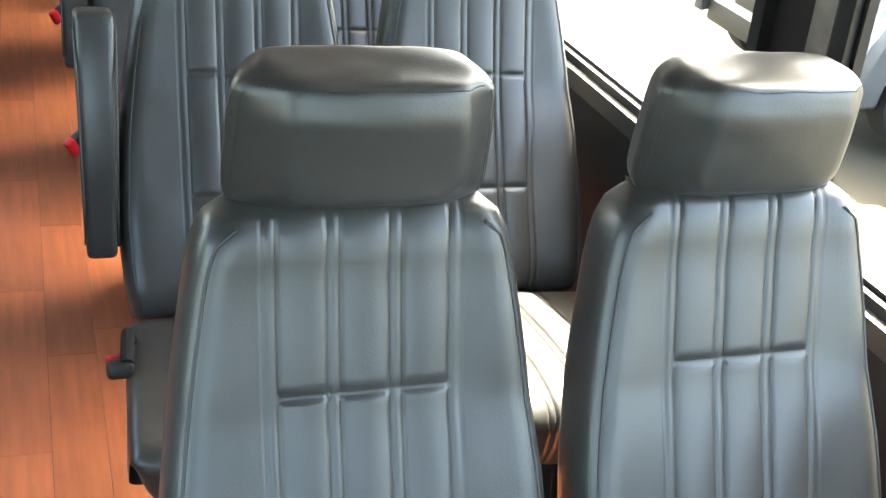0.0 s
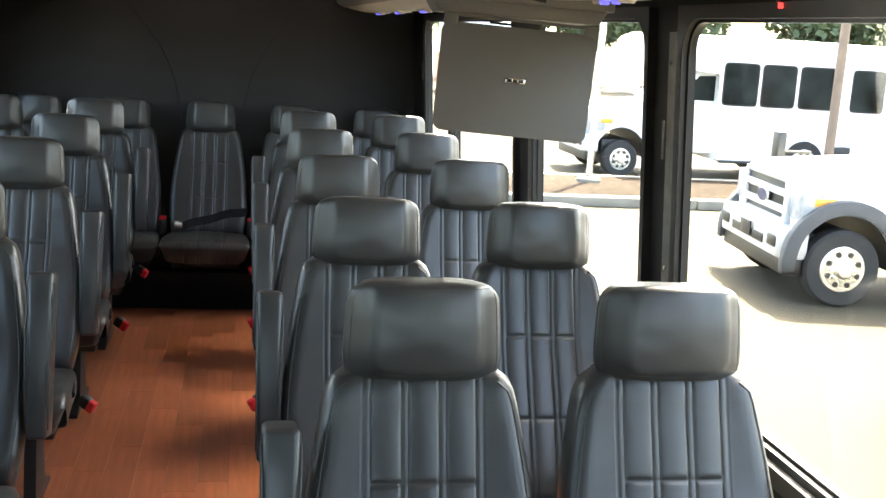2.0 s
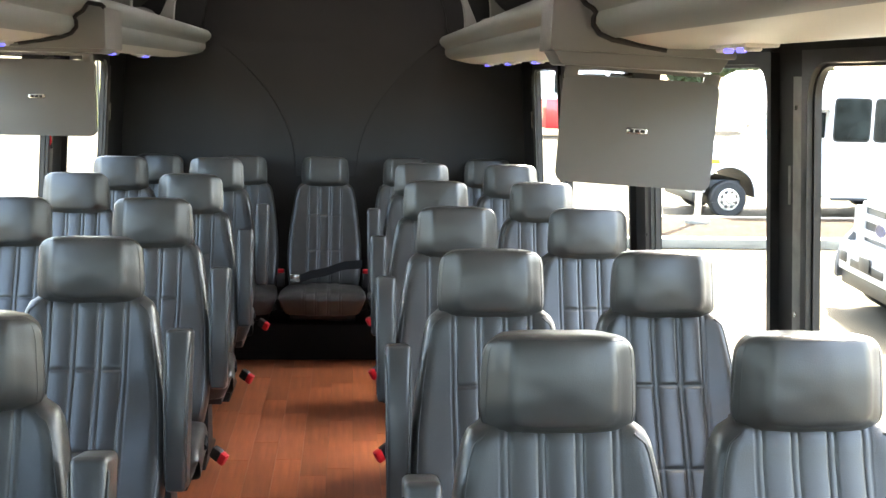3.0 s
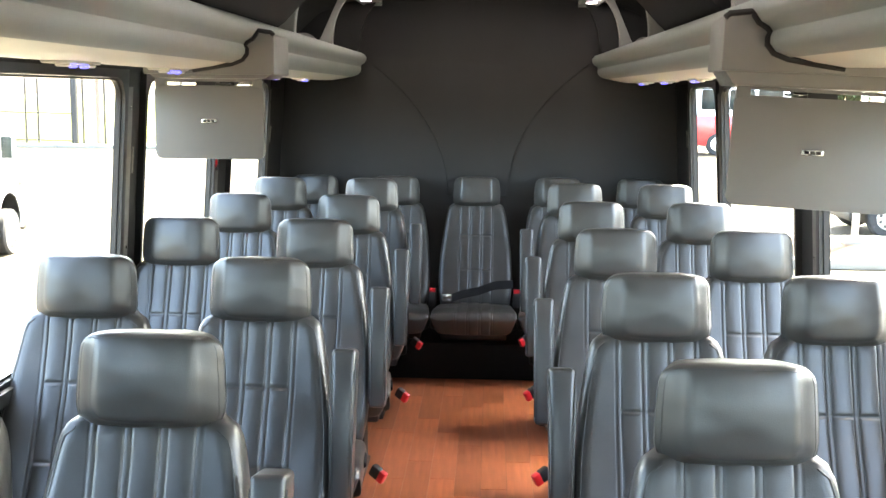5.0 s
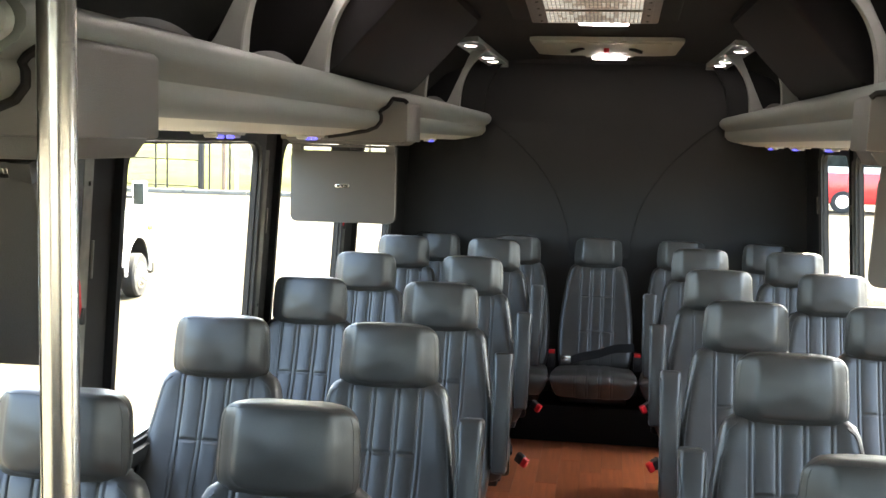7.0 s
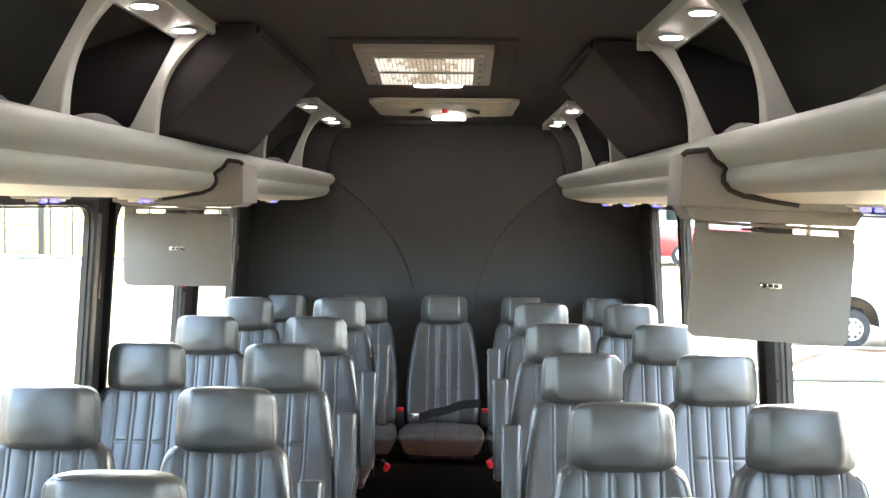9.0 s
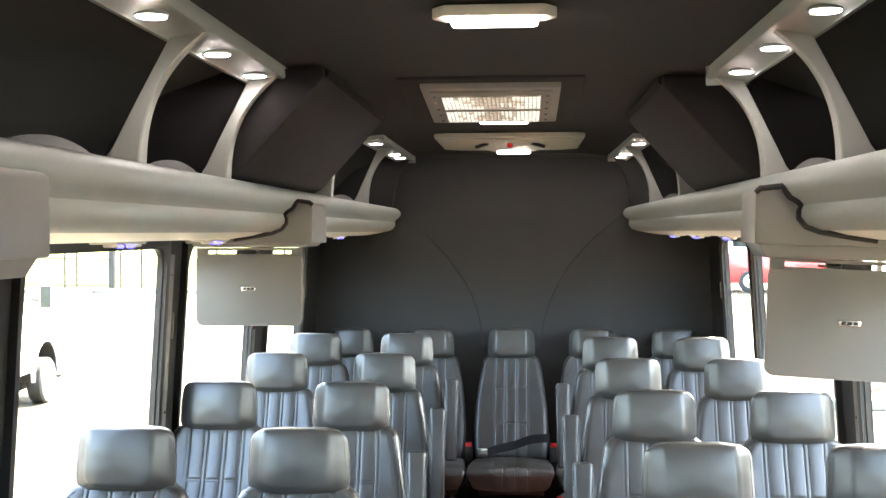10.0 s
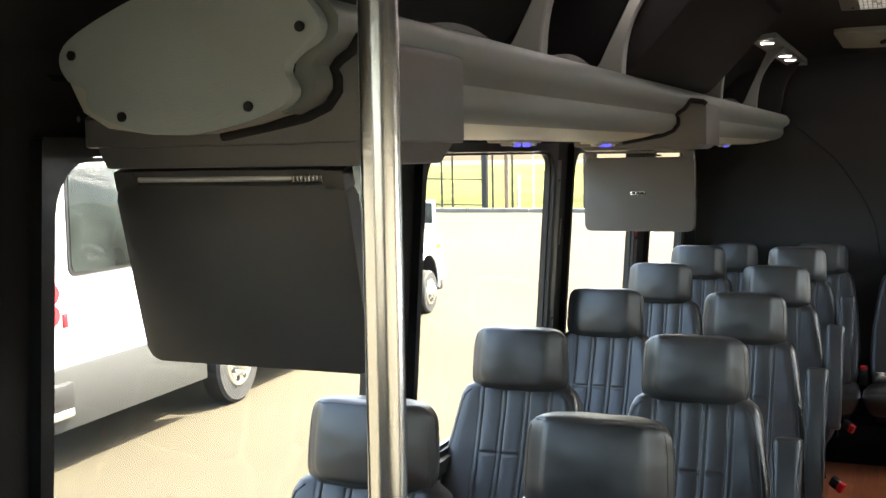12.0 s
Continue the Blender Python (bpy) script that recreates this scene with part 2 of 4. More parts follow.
def sweep(profile, y0, y1, closed=False, steps=1, bm=None):
    """A strip: a line of (x, z) drawn out along y."""
    bm = bm or bmesh.new()
    rows = [[bm.verts.new((x, y0 + (y1 - y0) * i / steps, z)) for x, z in profile] for i in range(steps + 1)]
    m = len(profile)
    for a, b in zip(rows, rows[1:]):
        for k in range(m if closed else m - 1):
            bm.faces.new((a[k], a[(k + 1) % m], b[(k + 1) % m], b[k]))
    if closed:
        bm.faces.new(rows[0][::-1]), bm.faces.new(rows[-1])
    return bm


def round_rect(x0, x1, z0, z1, r, n=6):
    """The outline of a rectangle with round corners."""
    out = []
    for cx, cz, a in ((x1 - r, z1 - r, 0), (x0 + r, z1 - r, 90), (x0 + r, z0 + r, 180), (x1 - r, z0 + r, 270)):
        out += [(cx + r * math.cos(radians(a + 90 * k / n)), cz + r * math.sin(radians(a + 90 * k / n))) for k in range(n + 1)]
    return out


def pad(path, width, thick, relief, vs, core=0.115, rim=0.036):
    """An upholstered pad: path(v) gives the middle line (y, z), v from 0 to 1; width(v) the half width; relief(x, v) the dents."""
    inner = sorted({round(c + o, 5) for c in FLUTES for o in (-0.0325, -0.022, -0.0125, -0.0095, -0.0065, -0.0035, 0, 0.0035, 0.0065, 0.0095, 0.0125, 0.022) if abs(c + o) <= core} | {-core, core})
    outer = (0.2, 0.4, 0.56, 0.68, 0.78, 0.86, 0.92, 0.965, 1.0)
    bm = bmesh.new()
    front, back = [], []
    for v in vs:
        p = Vector(path(v))
        d = (Vector(path(min(1, v + 0.01))) - Vector(path(max(0, v - 0.01)))).normalized()
        nrm = Vector((-d.y, d.x))                    # towards the sitter
        w = width(v)
        end = min(v, 1 - v) * 14
        lip = rim * (1 - math.sqrt(max(0, 1 - (1 - min(1, end)) ** 2)))
        xs = [-core - (w - core) * k for k in outer[::-1]] + inner + [core + (w - core) * k for k in outer]
        rf, rb = [], []
        for x in xs:
            e = w - abs(x)
            drop = (rim * (1 - math.sqrt(max(0, 1 - (1 - e / rim) ** 2))) if e < rim else 0) + lip
            q = p + nrm * (relief(x, v) - drop)
            rf.append(bm.verts.new((x, q.x, q.y)))
            q = p - nrm * (thick - drop * 0.6)
            rb.append(bm.verts.new((x, q.x, q.y)))
        front.append(rf), back.append(rb)
    nu, nv = len(front[0]) - 1, len(front) - 1
    for g, flip in ((front, False), (back, True)):
        for a, b in zip(g, g[1:]):
            for i in range(nu):
                f = (a[i], a[i + 1], b[i + 1], b[i])
                bm.faces.new(f[::-1] if flip else f)
    for j in range(nv):
        bm.faces.new((front[j][0], front[j + 1][0], back[j + 1][0], back[j][0]))
        bm.faces.new((front[j][nu], back[j][nu], back[j + 1][nu], front[j + 1][nu]))
    for i in range(nu):
        bm.faces.new((front[0][i], back[0][i], back[0][i + 1], front[0][i + 1]))
        bm.faces.new((front[nv][i], front[nv][i + 1], back[nv][i + 1], back[nv][i]))
    return bm


def lerp_table(table):
    """A smooth line through (v, value, ...) rows."""
    vs = [r[0] for r in table]

    def at(v):
        i = max(0, min(len(vs) - 2, sum(1 for q in vs if q <= v) - 1))
        t = (v - vs[i]) / (vs[i + 1] - vs[i])
        t = max(0, min(1, t))
        a, b = table[i][1:], table[i + 1][1:]
        out = tuple(p + (q - p) * t for p, q in zip(a, b))
        return out if len(out) > 1 else out[0]
    return at


# ---- the shell of the bus ----
GROUND = -1.05
FRONT, REAR = -1.7, 6.80
# half section of the side wall and roof: (x, z)
SECTION = [(1.215, 0.0), (1.22, 0.40), (1.215, 0.80), (1.16, 1.62), (1.13, 1.75), (1.06, 1.90), (0.93, 2.02), (0.75, 2.085), (0.45, 2.115), (0.0, 2.12)]


def wall_x(z):
    for (xa, za), (xb, zb) in zip(SECTION, SECTION[1:]):
        if za <= z <= zb and zb > za:
            return xa + (xb - xa) * (z - za) / (zb - za)
    return SECTION[-1][0]


SILL, HEAD, THICK = 0.775, 1.624, 0.022
OPENINGS = {1: [(-0.80, 1.27), (1.445, 2.585), (2.785, 3.89), (4.16, 5.43), (5.53, 6.26)],
            -1: [(-1.15, 1.06), (1.453, 2.533), (2.755, 3.875), (4.08, 5.125), (5.42, 6.26)]}


def side_wall(s):
    """A side wall with its window openings cut through, leaning in towards the roof."""
    name = "wall_right" if s > 0 else "wall_left"
    bm = bmesh.new()
    low = [(wall_x(z), z) for z in (0.0, 0.4, SILL)]
    outl = [(s * x, z) for x, z in low] + [(s * (x + THICK), z) for x, z in low[::-1]]
    sweep(outl, FRONT, REAR, closed=True, bm=bm)
    top = [(wall_x(z), z) for z in (HEAD, 1.75)]
    sweep([(s * x, z) for x, z in top] + [(s * (x + THICK), z) for x, z in top[::-1]], FRONT, REAR, closed=True, bm=bm)
    mid = [(s * wall_x(SILL), SILL), (s * wall_x(HEAD), HEAD), (s * (wall_x(HEAD) + THICK), HEAD), (s * (wall_x(SILL) + THICK), SILL)]
    edges = [FRONT] + [e for o in OPENINGS[s] for e in o] + [REAR]
    for a, b in zip(edges[::2], edges[1::2]):
        sweep(mid, a, b, closed=True, bm=bm)
    return solid(name, bm, WALL_BLACK, "black panelled bus side wall with window openings", "wall", kind="structure")


for s in (1, -1):
    side_wall(s)


def window(s, y0, y1):
    """A window unit: black frame round the opening, a slider track at one end, a pane."""
    ob = thing("bus_window", "black aluminium framed bus window with clear glass", "window", "side windows", "structure")
    lean = lambda z: s * wall_x(z)

    def ring(outer, inner, d0, d1, mat, name, rr=0.09):
        bm = bmesh.new()
        o = round_rect(y0 + outer, y1 - outer, SILL + outer, HEAD - outer, 0.006 if outer < 0 else rr)
        i = round_rect(y0 + inner, y1 - inner, SILL + inner, HEAD - inner, rr)
        loops = []
        for pts, d in ((o, d0), (i, d0), (i, d1), (o, d1)):
            loops.append([bm.verts.new((lean(z) + s * d, y, z)) for y, z in pts])
        k = len(o)
        for a, b in zip(loops, loops[1:] + loops[:1]):
            for j in range(k):
                bm.faces.new((a[j], a[(j + 1) % k], b[(j + 1) % k], b[j]))
        return part(name, bm, mat, ob)
    ring(-0.008, 0.020, -0.022, 0.010, FRAME_BLACK, "window_frame", 0.085)
    ring(0.021, 0.028, -0.008, 0.008, FRAME_BLACK, "window_frame", 0.075)
    bm = bmesh.new()
    pts = round_rect(y0 + 0.025, y1 - 0.025, SILL + 0.025, HEAD - 0.025, 0.078)
    a = [bm.verts.new((lean(z) + s * 0.003, y, z)) for y, z in pts]
    b = [bm.verts.new((lean(z) + s * 0.007, y, z)) for y, z in pts]
    bm.faces.new(a), bm.faces.new(b[::-1])
    for j in range(len(a)):
        bm.faces.new((a[j], a[(j + 1) % len(a)], b[(j + 1) % len(a)], b[j]))
    pane = part("pane", bm, GLASS, ob)
    pane.visible_shadow = False
    track = sweep([(lean(z) - s * d, z) for z, d in ((SILL + 0.02, 0.002), (SILL + 0.02, 0.020), (HEAD - 0.05, 0.020), (HEAD - 0.05, 0.002))], y1 + 0.016, y1 + 0.062, closed=True)
    part("track", track, TRACK_GREY, ob, "worn aluminium slider track")
    part("latch", tube([(lean(z) - s * 0.024, y1 + 0.070, z) for z in (1.28, 1.37)], 0.0035, 6), TRACK_GREY, ob)
    for i in range(5):
        y = y0 + 0.08 + (y1 - y0 - 0.16) * i / 4
        part("screw", disc((lean(HEAD + 0.035) - s * 0.001, y, HEAD + 0.035), "x", 0.0045, 0.004, 8), SILVER, ob)
    for z in (SILL + 0.25, HEAD - 0.12):
        part("screw", disc((lean(z) - s * 0.021, y1 + 0.04, z), "x", 0.006, 0.004, 8), SILVER, ob)
    return ob


for s in (1, -1):
    for y0, y1 in OPENINGS[s]:
        window(s, y0, y1)

# sill ledges that run under the windows
for s in (1, -1):
    bm = sweep([(s * (wall_x(0.78) - d), z) for d, z in ((0.002, 0.735), (0.028, 0.735), (0.034, 0.775), (0.002, 0.785))], -1.0, REAR - 0.02, closed=True)
    solid("window_sill", bm, SILL_GREY, "worn dark aluminium sill rail under the bus windows", "trim", kind="structure")

# roof lining
roof = [(x, z) for x, z in SECTION[4:]]
lining = roof + [(-x, z) for x, z in roof[-2::-1]]
outer = [(x * 1.04, z + 0.05) for x, z in lining]
solid("ceiling", sweep(lining + outer[::-1], FRONT, REAR, closed=True, steps=1), CHARCOAL, "charcoal carpet-lined bus ceiling", "ceiling", kind="structure")
# rear wall, panelled
shape = [(x, z) for x, z in SECTION] + [(-x, z) for x, z in SECTION[-2::-1]]
rear_wall = solid("wall_rear", prism(shape, "y", REAR, REAR + 0.06), WALL_FABRIC, "slate-grey padded rear wall with curved stitched seams", "wall", kind="structure", smooth=False)
bow = [(0.17 + 0.53 * t ** 2.1 + 0.02 * math.sin(t * 3), 0.95 + 0.83 * (t ** 0.85)) for t in [i / 24 for i in range(25)]]
middle = bow + [(0.70, 1.90), (0.66, 2.02), (0.58, 2.09)]
part("padded_panel", prism(middle + [(-x, z) for x, z in middle[::-1]], "y", REAR - 0.008, REAR + 0.02, r=0.004), WALL_FABRIC, rear_wall)
for s in (1, -1):
    part("seam", tube([(s * (x + 0.003), REAR - 0.003, z) for x, z in bow], 0.0042, 6), WALL_FABRIC, rear_wall, "raised stitched seam")
# front bulkhead with the windscreen opening
bm = prism([(-1.2, 0), (1.2, 0), (1.2, 1.05), (-1.2, 1.05)], "y", FRONT - 0.05, FRONT)
prism([(-0.985, 1.86), (0.985, 1.86), (0.8, 2.12), (-0.8, 2.12)], "y", FRONT - 0.05, FRONT, bm=bm)
for a, b in ((-1.2, -1.07), (1.07, 1.2)):
    prism([(a, 1.05), (b, 1.05), (b * 0.90, 1.86), (a * 0.90, 1.86)], "y", FRONT - 0.05, FRONT, bm=bm)
solid("wall_front", bm, WALL_BLACK, "black front bulkhead under and round the windscreen", "wall", kind="structure", smooth=False)

screen_glass = solid("windscreen", box(-1.08, 1.08, FRONT - 0.030, FRONT - 0.024, 1.04, 1.87), GLASS, "clear glass windscreen of the bus", "window", kind="structure", smooth=False)
screen_glass.visible_shadow = False

# low panel beside the pole, added out of view to shade the left seats
solid("shading_panel", box(-1.19, -0.42, 1.0, 1.03, 0.04, 1.20, 0.01), WALL_BLACK, "low black panel added out of view to shade the first seats", "wall", kind="structure")

# floor: dark bed, wood planks; unseen black front area added to cut red bounce
solid("floor", box(-1.215, 1.215, FRONT, REAR, -0.08, -0.006), BLACK_STEEL, "reddish wood plank floor of the bus aisle", "floor", kind="structure", smooth=False)
solid("unseen_front_floor", box(-1.2, 1.2, FRONT + 0.01, 0.447, -0.006, 0.001, 0.002), RUBBER, "black floor area added out of view at the front to cut red bounce", "floor mat", kind="structure")

# ---- seats ----
FLUTES = (-0.098, -0.033, 0.033, 0.098)


def channels(x, depth, tuck):
    """Stitched pairs of seams with plump strips between them; tuck: 0..1, how near a cross seam is."""
    g = 0.0
    for c in FLUTES:
        for o in (-0.0065, 0.0065):
            g -= depth * math.exp(-((x - c - o) / 0.0019) ** 2)
    if abs(x) < 0.0915:
        k = (x + 0.098 - 0.0065) % 0.0655 / 0.0525
        if 0 < k < 1:
            g += 0.0030 * math.sin(math.pi * k) ** 0.6 * (1 - tuck)
        g -= depth * 0.8 * tuck
    return g


BACK_PATH = lerp_table([(0.0, -0.235, 0.405), (0.12, -0.215, 0.47), (0.35, -0.14, 0.60), (0.62, -0.055, 0.76), (0.85, -0.005, 0.897), (1.0, 0.014, 0.979)])
BACK_WIDTH = lerp_table([(0.0, 0.195), (0.12, 0.207), (0.3, 0.213), (0.5, 0.206), (0.7, 0.190), (0.84, 0.176), (0.92, 0.166), (0.96, 0.156), (1.0, 0.128)])
CUSHION_PATH = lerp_table([(0.0, -0.598, 0.315), (0.2, -0.612, 0.352), (0.34, -0.620, 0.394), (0.40, -0.620, 0.412), (0.46, -0.604, 0.428), (0.54, -0.56, 0.437), (0.62, -0.51, 0.440), (0.8, -0.38, 0.430), (1.0, -0.215, 0.412)])
CUSHION_WIDTH = lerp_table([(0.0, 0.198), (0.2, 0.216), (0.42, 0.236), (0.6, 0.233), (1.0, 0.212)])


def steps(n, near=()):
    return sorted({round(i / n, 4) for i in range(n + 1)} | {round(t + o, 4) for t in near for o in (-0.024, -0.015, -0.009, -0.005, 0, 0.005, 0.009, 0.015, 0.024)} | {0.01, 0.02, 0.03, 0.97, 0.98, 0.99})


def back_relief(x, v):
    tuck = max(math.exp(-((v - t) / 0.0085) ** 2) for t in (0.345, 0.665))
    side = 0.014 * max(0, (abs(x) - 0.11) / 0.1)
    return channels(x, 0.0018, tuck) + side + 0.004 * min(1, abs(x) / 0.12) * noise.noise(Vector((x * 14, v * 5.5, 3.1))) + 0.008 * math.sin(math.pi * v) * (1 - (x / 0.21) ** 2)


def cushion_relief(x, v):
    return channels(x, 0.0025, 0) + 0.003 * noise.noise(Vector((x * 12, v * 6, 9))) + 0.012 * max(0, 1 - (x / 0.21) ** 2)


def pad_point(path, width, relief, x, v, rim=0.036):
    """A point on the front of a pad."""
    p = Vector(path(v))
    d = (Vector(path(min(1, v + 0.01))) - Vector(path(max(0, v - 0.01)))).normalized()
    e = max(0, width(v) - abs(x))
    drop = rim * (1 - math.sqrt(max(0, 1 - (1 - e / rim) ** 2))) if e < rim else 0
    drop += rim * (1 - math.sqrt(max(0, 1 - (1 - min(1, min(v, 1 - v) * 14)) ** 2)))
    q = p + Vector((-d.y, d.x)) * (relief(x, v) - drop)
    return Vector((x, q.x, q.y))


def ease(a, b, t):
    t = max(0.0, min(1.0, (t - a) / (b - a)))
    return t * t * (3 - 2 * t)


def head_point(px, py, pz, crisp=False):
    """A point of the head cushion's skin, from a point of a cube of half side 1; -py is its front."""
    k, q = (8, 9) if crisp else (6, 8)
    m = ((abs(px) ** k + abs(pz) ** k) ** (q / k) + abs(py) ** q) ** (1 / q)
    px, py, pz = px / m, py / m, pz / m
    x, y, z = px * (0.1345 - 0.0045 * pz - (0.018 if crisp else 0.014) * max(0, py)), 0.050 + py * 0.053, (1.041 if crisp else 1.034) + pz * (0.086 if crisp else 0.088)
    front, top = ease(0.0, 0.95, -py), ease(0.2, 0.95, pz)
    # a plump patch with round corners in the middle of the front, slanted borders beside and below it
    d = ((abs(px) / 0.74) ** 5 + (max(0, 0.1 - pz) / 0.88) ** 5) ** 0.2
    patch = (1 - ease(0.88, 1.03, d)) * (0.8 if crisp else 1.0)
    slant = 0.034 * max(0, min(1, (d - 0.93) / 0.42)) * (1 - 0.3 * ease(0.3, 1.0, pz))
    y += front * (slant - 0.0055 * patch - 0.009 * max(0, 1 - d * d) + 0.007 * ease(0.15, 1.0, pz))
    z += top * (0.003 * (1 - px * px) - (0.004 if crisp else 0.008) * ease(-0.9, 1.0, py) - 0.012 * ease(0.5, 1.0, py))
    if crisp:
        z -= top * (0.010 + 0.015 * ease(-0.8, 1.0, -py))
    z -= 0.0035 * (1 - ease(0.2, 0.95, -pz)) * ease(0.80, 1.0, abs(px)) * ease(0.5, 1.0, pz)
    x += 0.003 * px * (1 - py * py) * (1 - pz * pz)
    # soft wrinkles of the cover
    z += 0.0020 * noise.noise(Vector((x * 26, y * 26, z * 26)))
    y += 0.0012 * noise.noise(Vector((x * 30 + 7, y * 20, z * 30)))
    return Vector((x, y + (-0.05 if crisp else 0.12) * (z - 1.047), z))


def seat(name, label, arm=0, group="passenger seats", buckle=0, crisp=False):
    """A vinyl coach seat that faces the front of the bus; arm: the side on which its armrest stands folded up."""
    ob = thing(name, label, "bus seat", group)
    part("backrest", pad(BACK_PATH, BACK_WIDTH, 0.085, back_relief, steps(26, (0.345, 0.665))), VINYL, ob, angle=60)
    part("cushion", pad(CUSHION_PATH, CUSHION_WIDTH, 0.10, cushion_relief, steps(26), rim=0.024), VINYL, ob, angle=60)
    # head cushion: a soft block with a slanted border round its front panel, leaning forward
    bm = bmesh.new()
    bmesh.ops.create_cube(bm, size=2)
    bmesh.ops.subdivide_edges(bm, edges=bm.edges[:], cuts=29, use_grid_fill=True)
    for v in bm.verts:
        v.co = head_point(*[math.sin(math.pi / 2 * c) for c in v.co], crisp)
    head = part("headrest", bm, VINYL, ob, "plump grey vinyl headrest with a stitched front panel", angle=80)
    for k in (-1, 1):
        part("piping", tube([head_point(k, -0.93, -0.86 + 0.172 * i, crisp) for i in range(11)], 0.0009, 5), VINYL_SIDE, head)
    bm = bmesh.new()
    for i in range(46):
        u = -0.92 + 1.84 * i / 45
        c = head_point(u, -0.985 + 0.02 * u * u, 0.99, crisp)
        box(c.x - 0.0014, c.x + 0.0014, c.y - 0.0008, c.y + 0.0008, c.z - 0.0006, c.z + 0.0006, bm=bm)
    part("stitching", bm, SEAM, head, "dark thread stitching", smooth=False)
    for k in (-0.07, 0.07):
        part("post", tube([(k, 0.055, 0.93), (k, 0.052, 1.0)], 0.006, 8), SILVER, ob, "steel headrest post")
    # welt along the sides of the back, curving in under the headrest
    for k in (-1, 1):
        pts = []
        for i in range(31):
            v = 0.04 + 0.91 * i / 30
            inset = 0.015 + 0.014 * max(0, (v - 0.90) / 0.05) ** 2
            pts.append(pad_point(BACK_PATH, BACK_WIDTH, back_relief, k * (BACK_WIDTH(v) - inset), v))
        part("piping", tube(pts, 0.0021, 6), VINYL_SIDE, ob)
    # frame and legs
    part("seat_frame", box(-0.18, 0.18, -0.46, -0.17, 0.255, 0.320, 0.01), BLACK_STEEL, ob)
    for x in (-0.10, 0.10):
        part("leg", prism([(-0.50, 0.0), (-0.16, 0.0), (-0.16, 0.02), (-0.26, 0.04), (-0.28, 0.26), (-0.40, 0.26), (-0.42, 0.04), (-0.50, 0.02)], "x", x - 0.018, x + 0.018, r=0.004), BLACK_STEEL, ob)
    if arm:
        bm = box(-0.028, 0.028, -0.055, 0.045, -0.205, 0.205, 0.011, 3)
        for v in bm.verts:
            v.co.y += 0.02 * (v.co.z / 0.2) ** 2 - 0.008
            v.co.x *= 1 + 0.12 * (v.co.z / 0.2)
        a = part("armrest", bm, VINYL, ob, "grey vinyl armrest folded upright", angle=50)
        a.matrix_basis = pose(arm * 0.243, -0.105, 0.700, -12, 0, 0)
        for dx in (-1, 1):
            part("piping", tube([(dx * 0.029 * (1 + 0.12 * z / 0.2), -0.048 + 0.02 * (z / 0.2) ** 2, z) for z in [-0.18 + 0.036 * i for i in range(11)]], 0.0022, 5), VINYL_SIDE, a)
        part("pivot", disc((arm * 0.222, -0.13, 0.53), "x", 0.026, 0.06, 16), BLACK_STEEL, ob)
    if buckle:
        low = 0.36 if buckle > 0 else 0.42
        b = part("belt_buckle", box(-0.021, 0.021, -0.013, 0.013, -0.014, 0.024, 0.008), BLACK_PLASTIC, ob)
        b.matrix_basis = pose(buckle * (0.262 if buckle > 0 else 0.243), -0.42, low + 0.01, 0, 118 * buckle, -30 * buckle)
        part("release_button", box(-0.020, 0.020, -0.012, 0.012, 0.018, 0.044, 0.006), RED_BUTTON, b, "red release button")
        part("stalk", tube([(buckle * 0.19, -0.27, 0.35), (buckle * 0.215, -0.33, low + 0.03), (buckle * 0.222, -0.40, low + 0.020)], 0.011, 8), STRAP, ob)
    return ob


PITCH = 0.9228
A_X, W_X, L_OFF = 0.503, 0.953, -0.033
R_ROWS = [2.90 + PITCH * (k - 3) for k in range(1, 7)]
L_ROWS = [3.053 + PITCH * (k - 2) - (0.045 if k == 1 else 0) for k in range(1, 6)]
REAR_Y, REAR_DROP = 6.607, -0.045
aisle_r = seat("passenger_seat", "grey vinyl coach seat with folded-up armrest beside the aisle", -1, buckle=-1)
aisle_l = seat("passenger_seat", "grey vinyl coach seat with folded-up armrest beside the aisle", 1, buckle=1)
plain = seat("passenger_seat", "fluted grey vinyl coach seat beside the bus window", buckle=0)
for i, y in enumerate(R_ROWS):
    if i > 1:
        copy_thing(aisle_r, pose(A_X, y, 0, 0, 0, random.uniform(-0.6, 0.6)))
    if i > 1:
        copy_thing(plain, pose(W_X, y, 0, 0, 0, random.uniform(-0.6, 0.6)))
for i, y in enumerate(L_ROWS):
    if i:
        copy_thing(aisle_l, pose(L_OFF - A_X, y, 0, 0, 0, random.uniform(-0.6, 0.6)))
    copy_thing(plain, pose(L_OFF - (0.027 if i else 0.0) - W_X, y, 0 if i else 0.008, 0, 0, random.uniform(-0.6, 0.6)))
plain.location = (W_X, R_ROWS[1], 0)
first = seat("passenger_seat", "fluted grey vinyl coach seat without an armrest", crisp=True)
first.location = (0.470, 1.035, 0.006)
tagged(copy_thing(first, pose(0.925, 1.03, 0.008)), "fluted grey vinyl coach seat beside the bus window")
for x in (-0.475, 0.475):
    tagged(copy_thing(plain, pose(x, REAR_Y, REAR_DROP)), "grey vinyl seat of the rear row beside the centre seat")
for x in (-0.955, 0.955):
    tagged(copy_thing(plain, pose(x, REAR_Y, REAR_DROP)), "grey vinyl corner seat of the rear row")
centre = tagged(copy_thing(plain, pose(0, REAR_Y, REAR_DROP)), "grey vinyl centre seat of the rear row under a lap belt")
aisle_r.location = (A_X, R_ROWS[1], 0)
for c in aisle_r.children:
    if c.name.startswith("belt_buckle"):
        c.matrix_basis = pose(-0.232, -0.40, 0.43, -105, 0, 0)
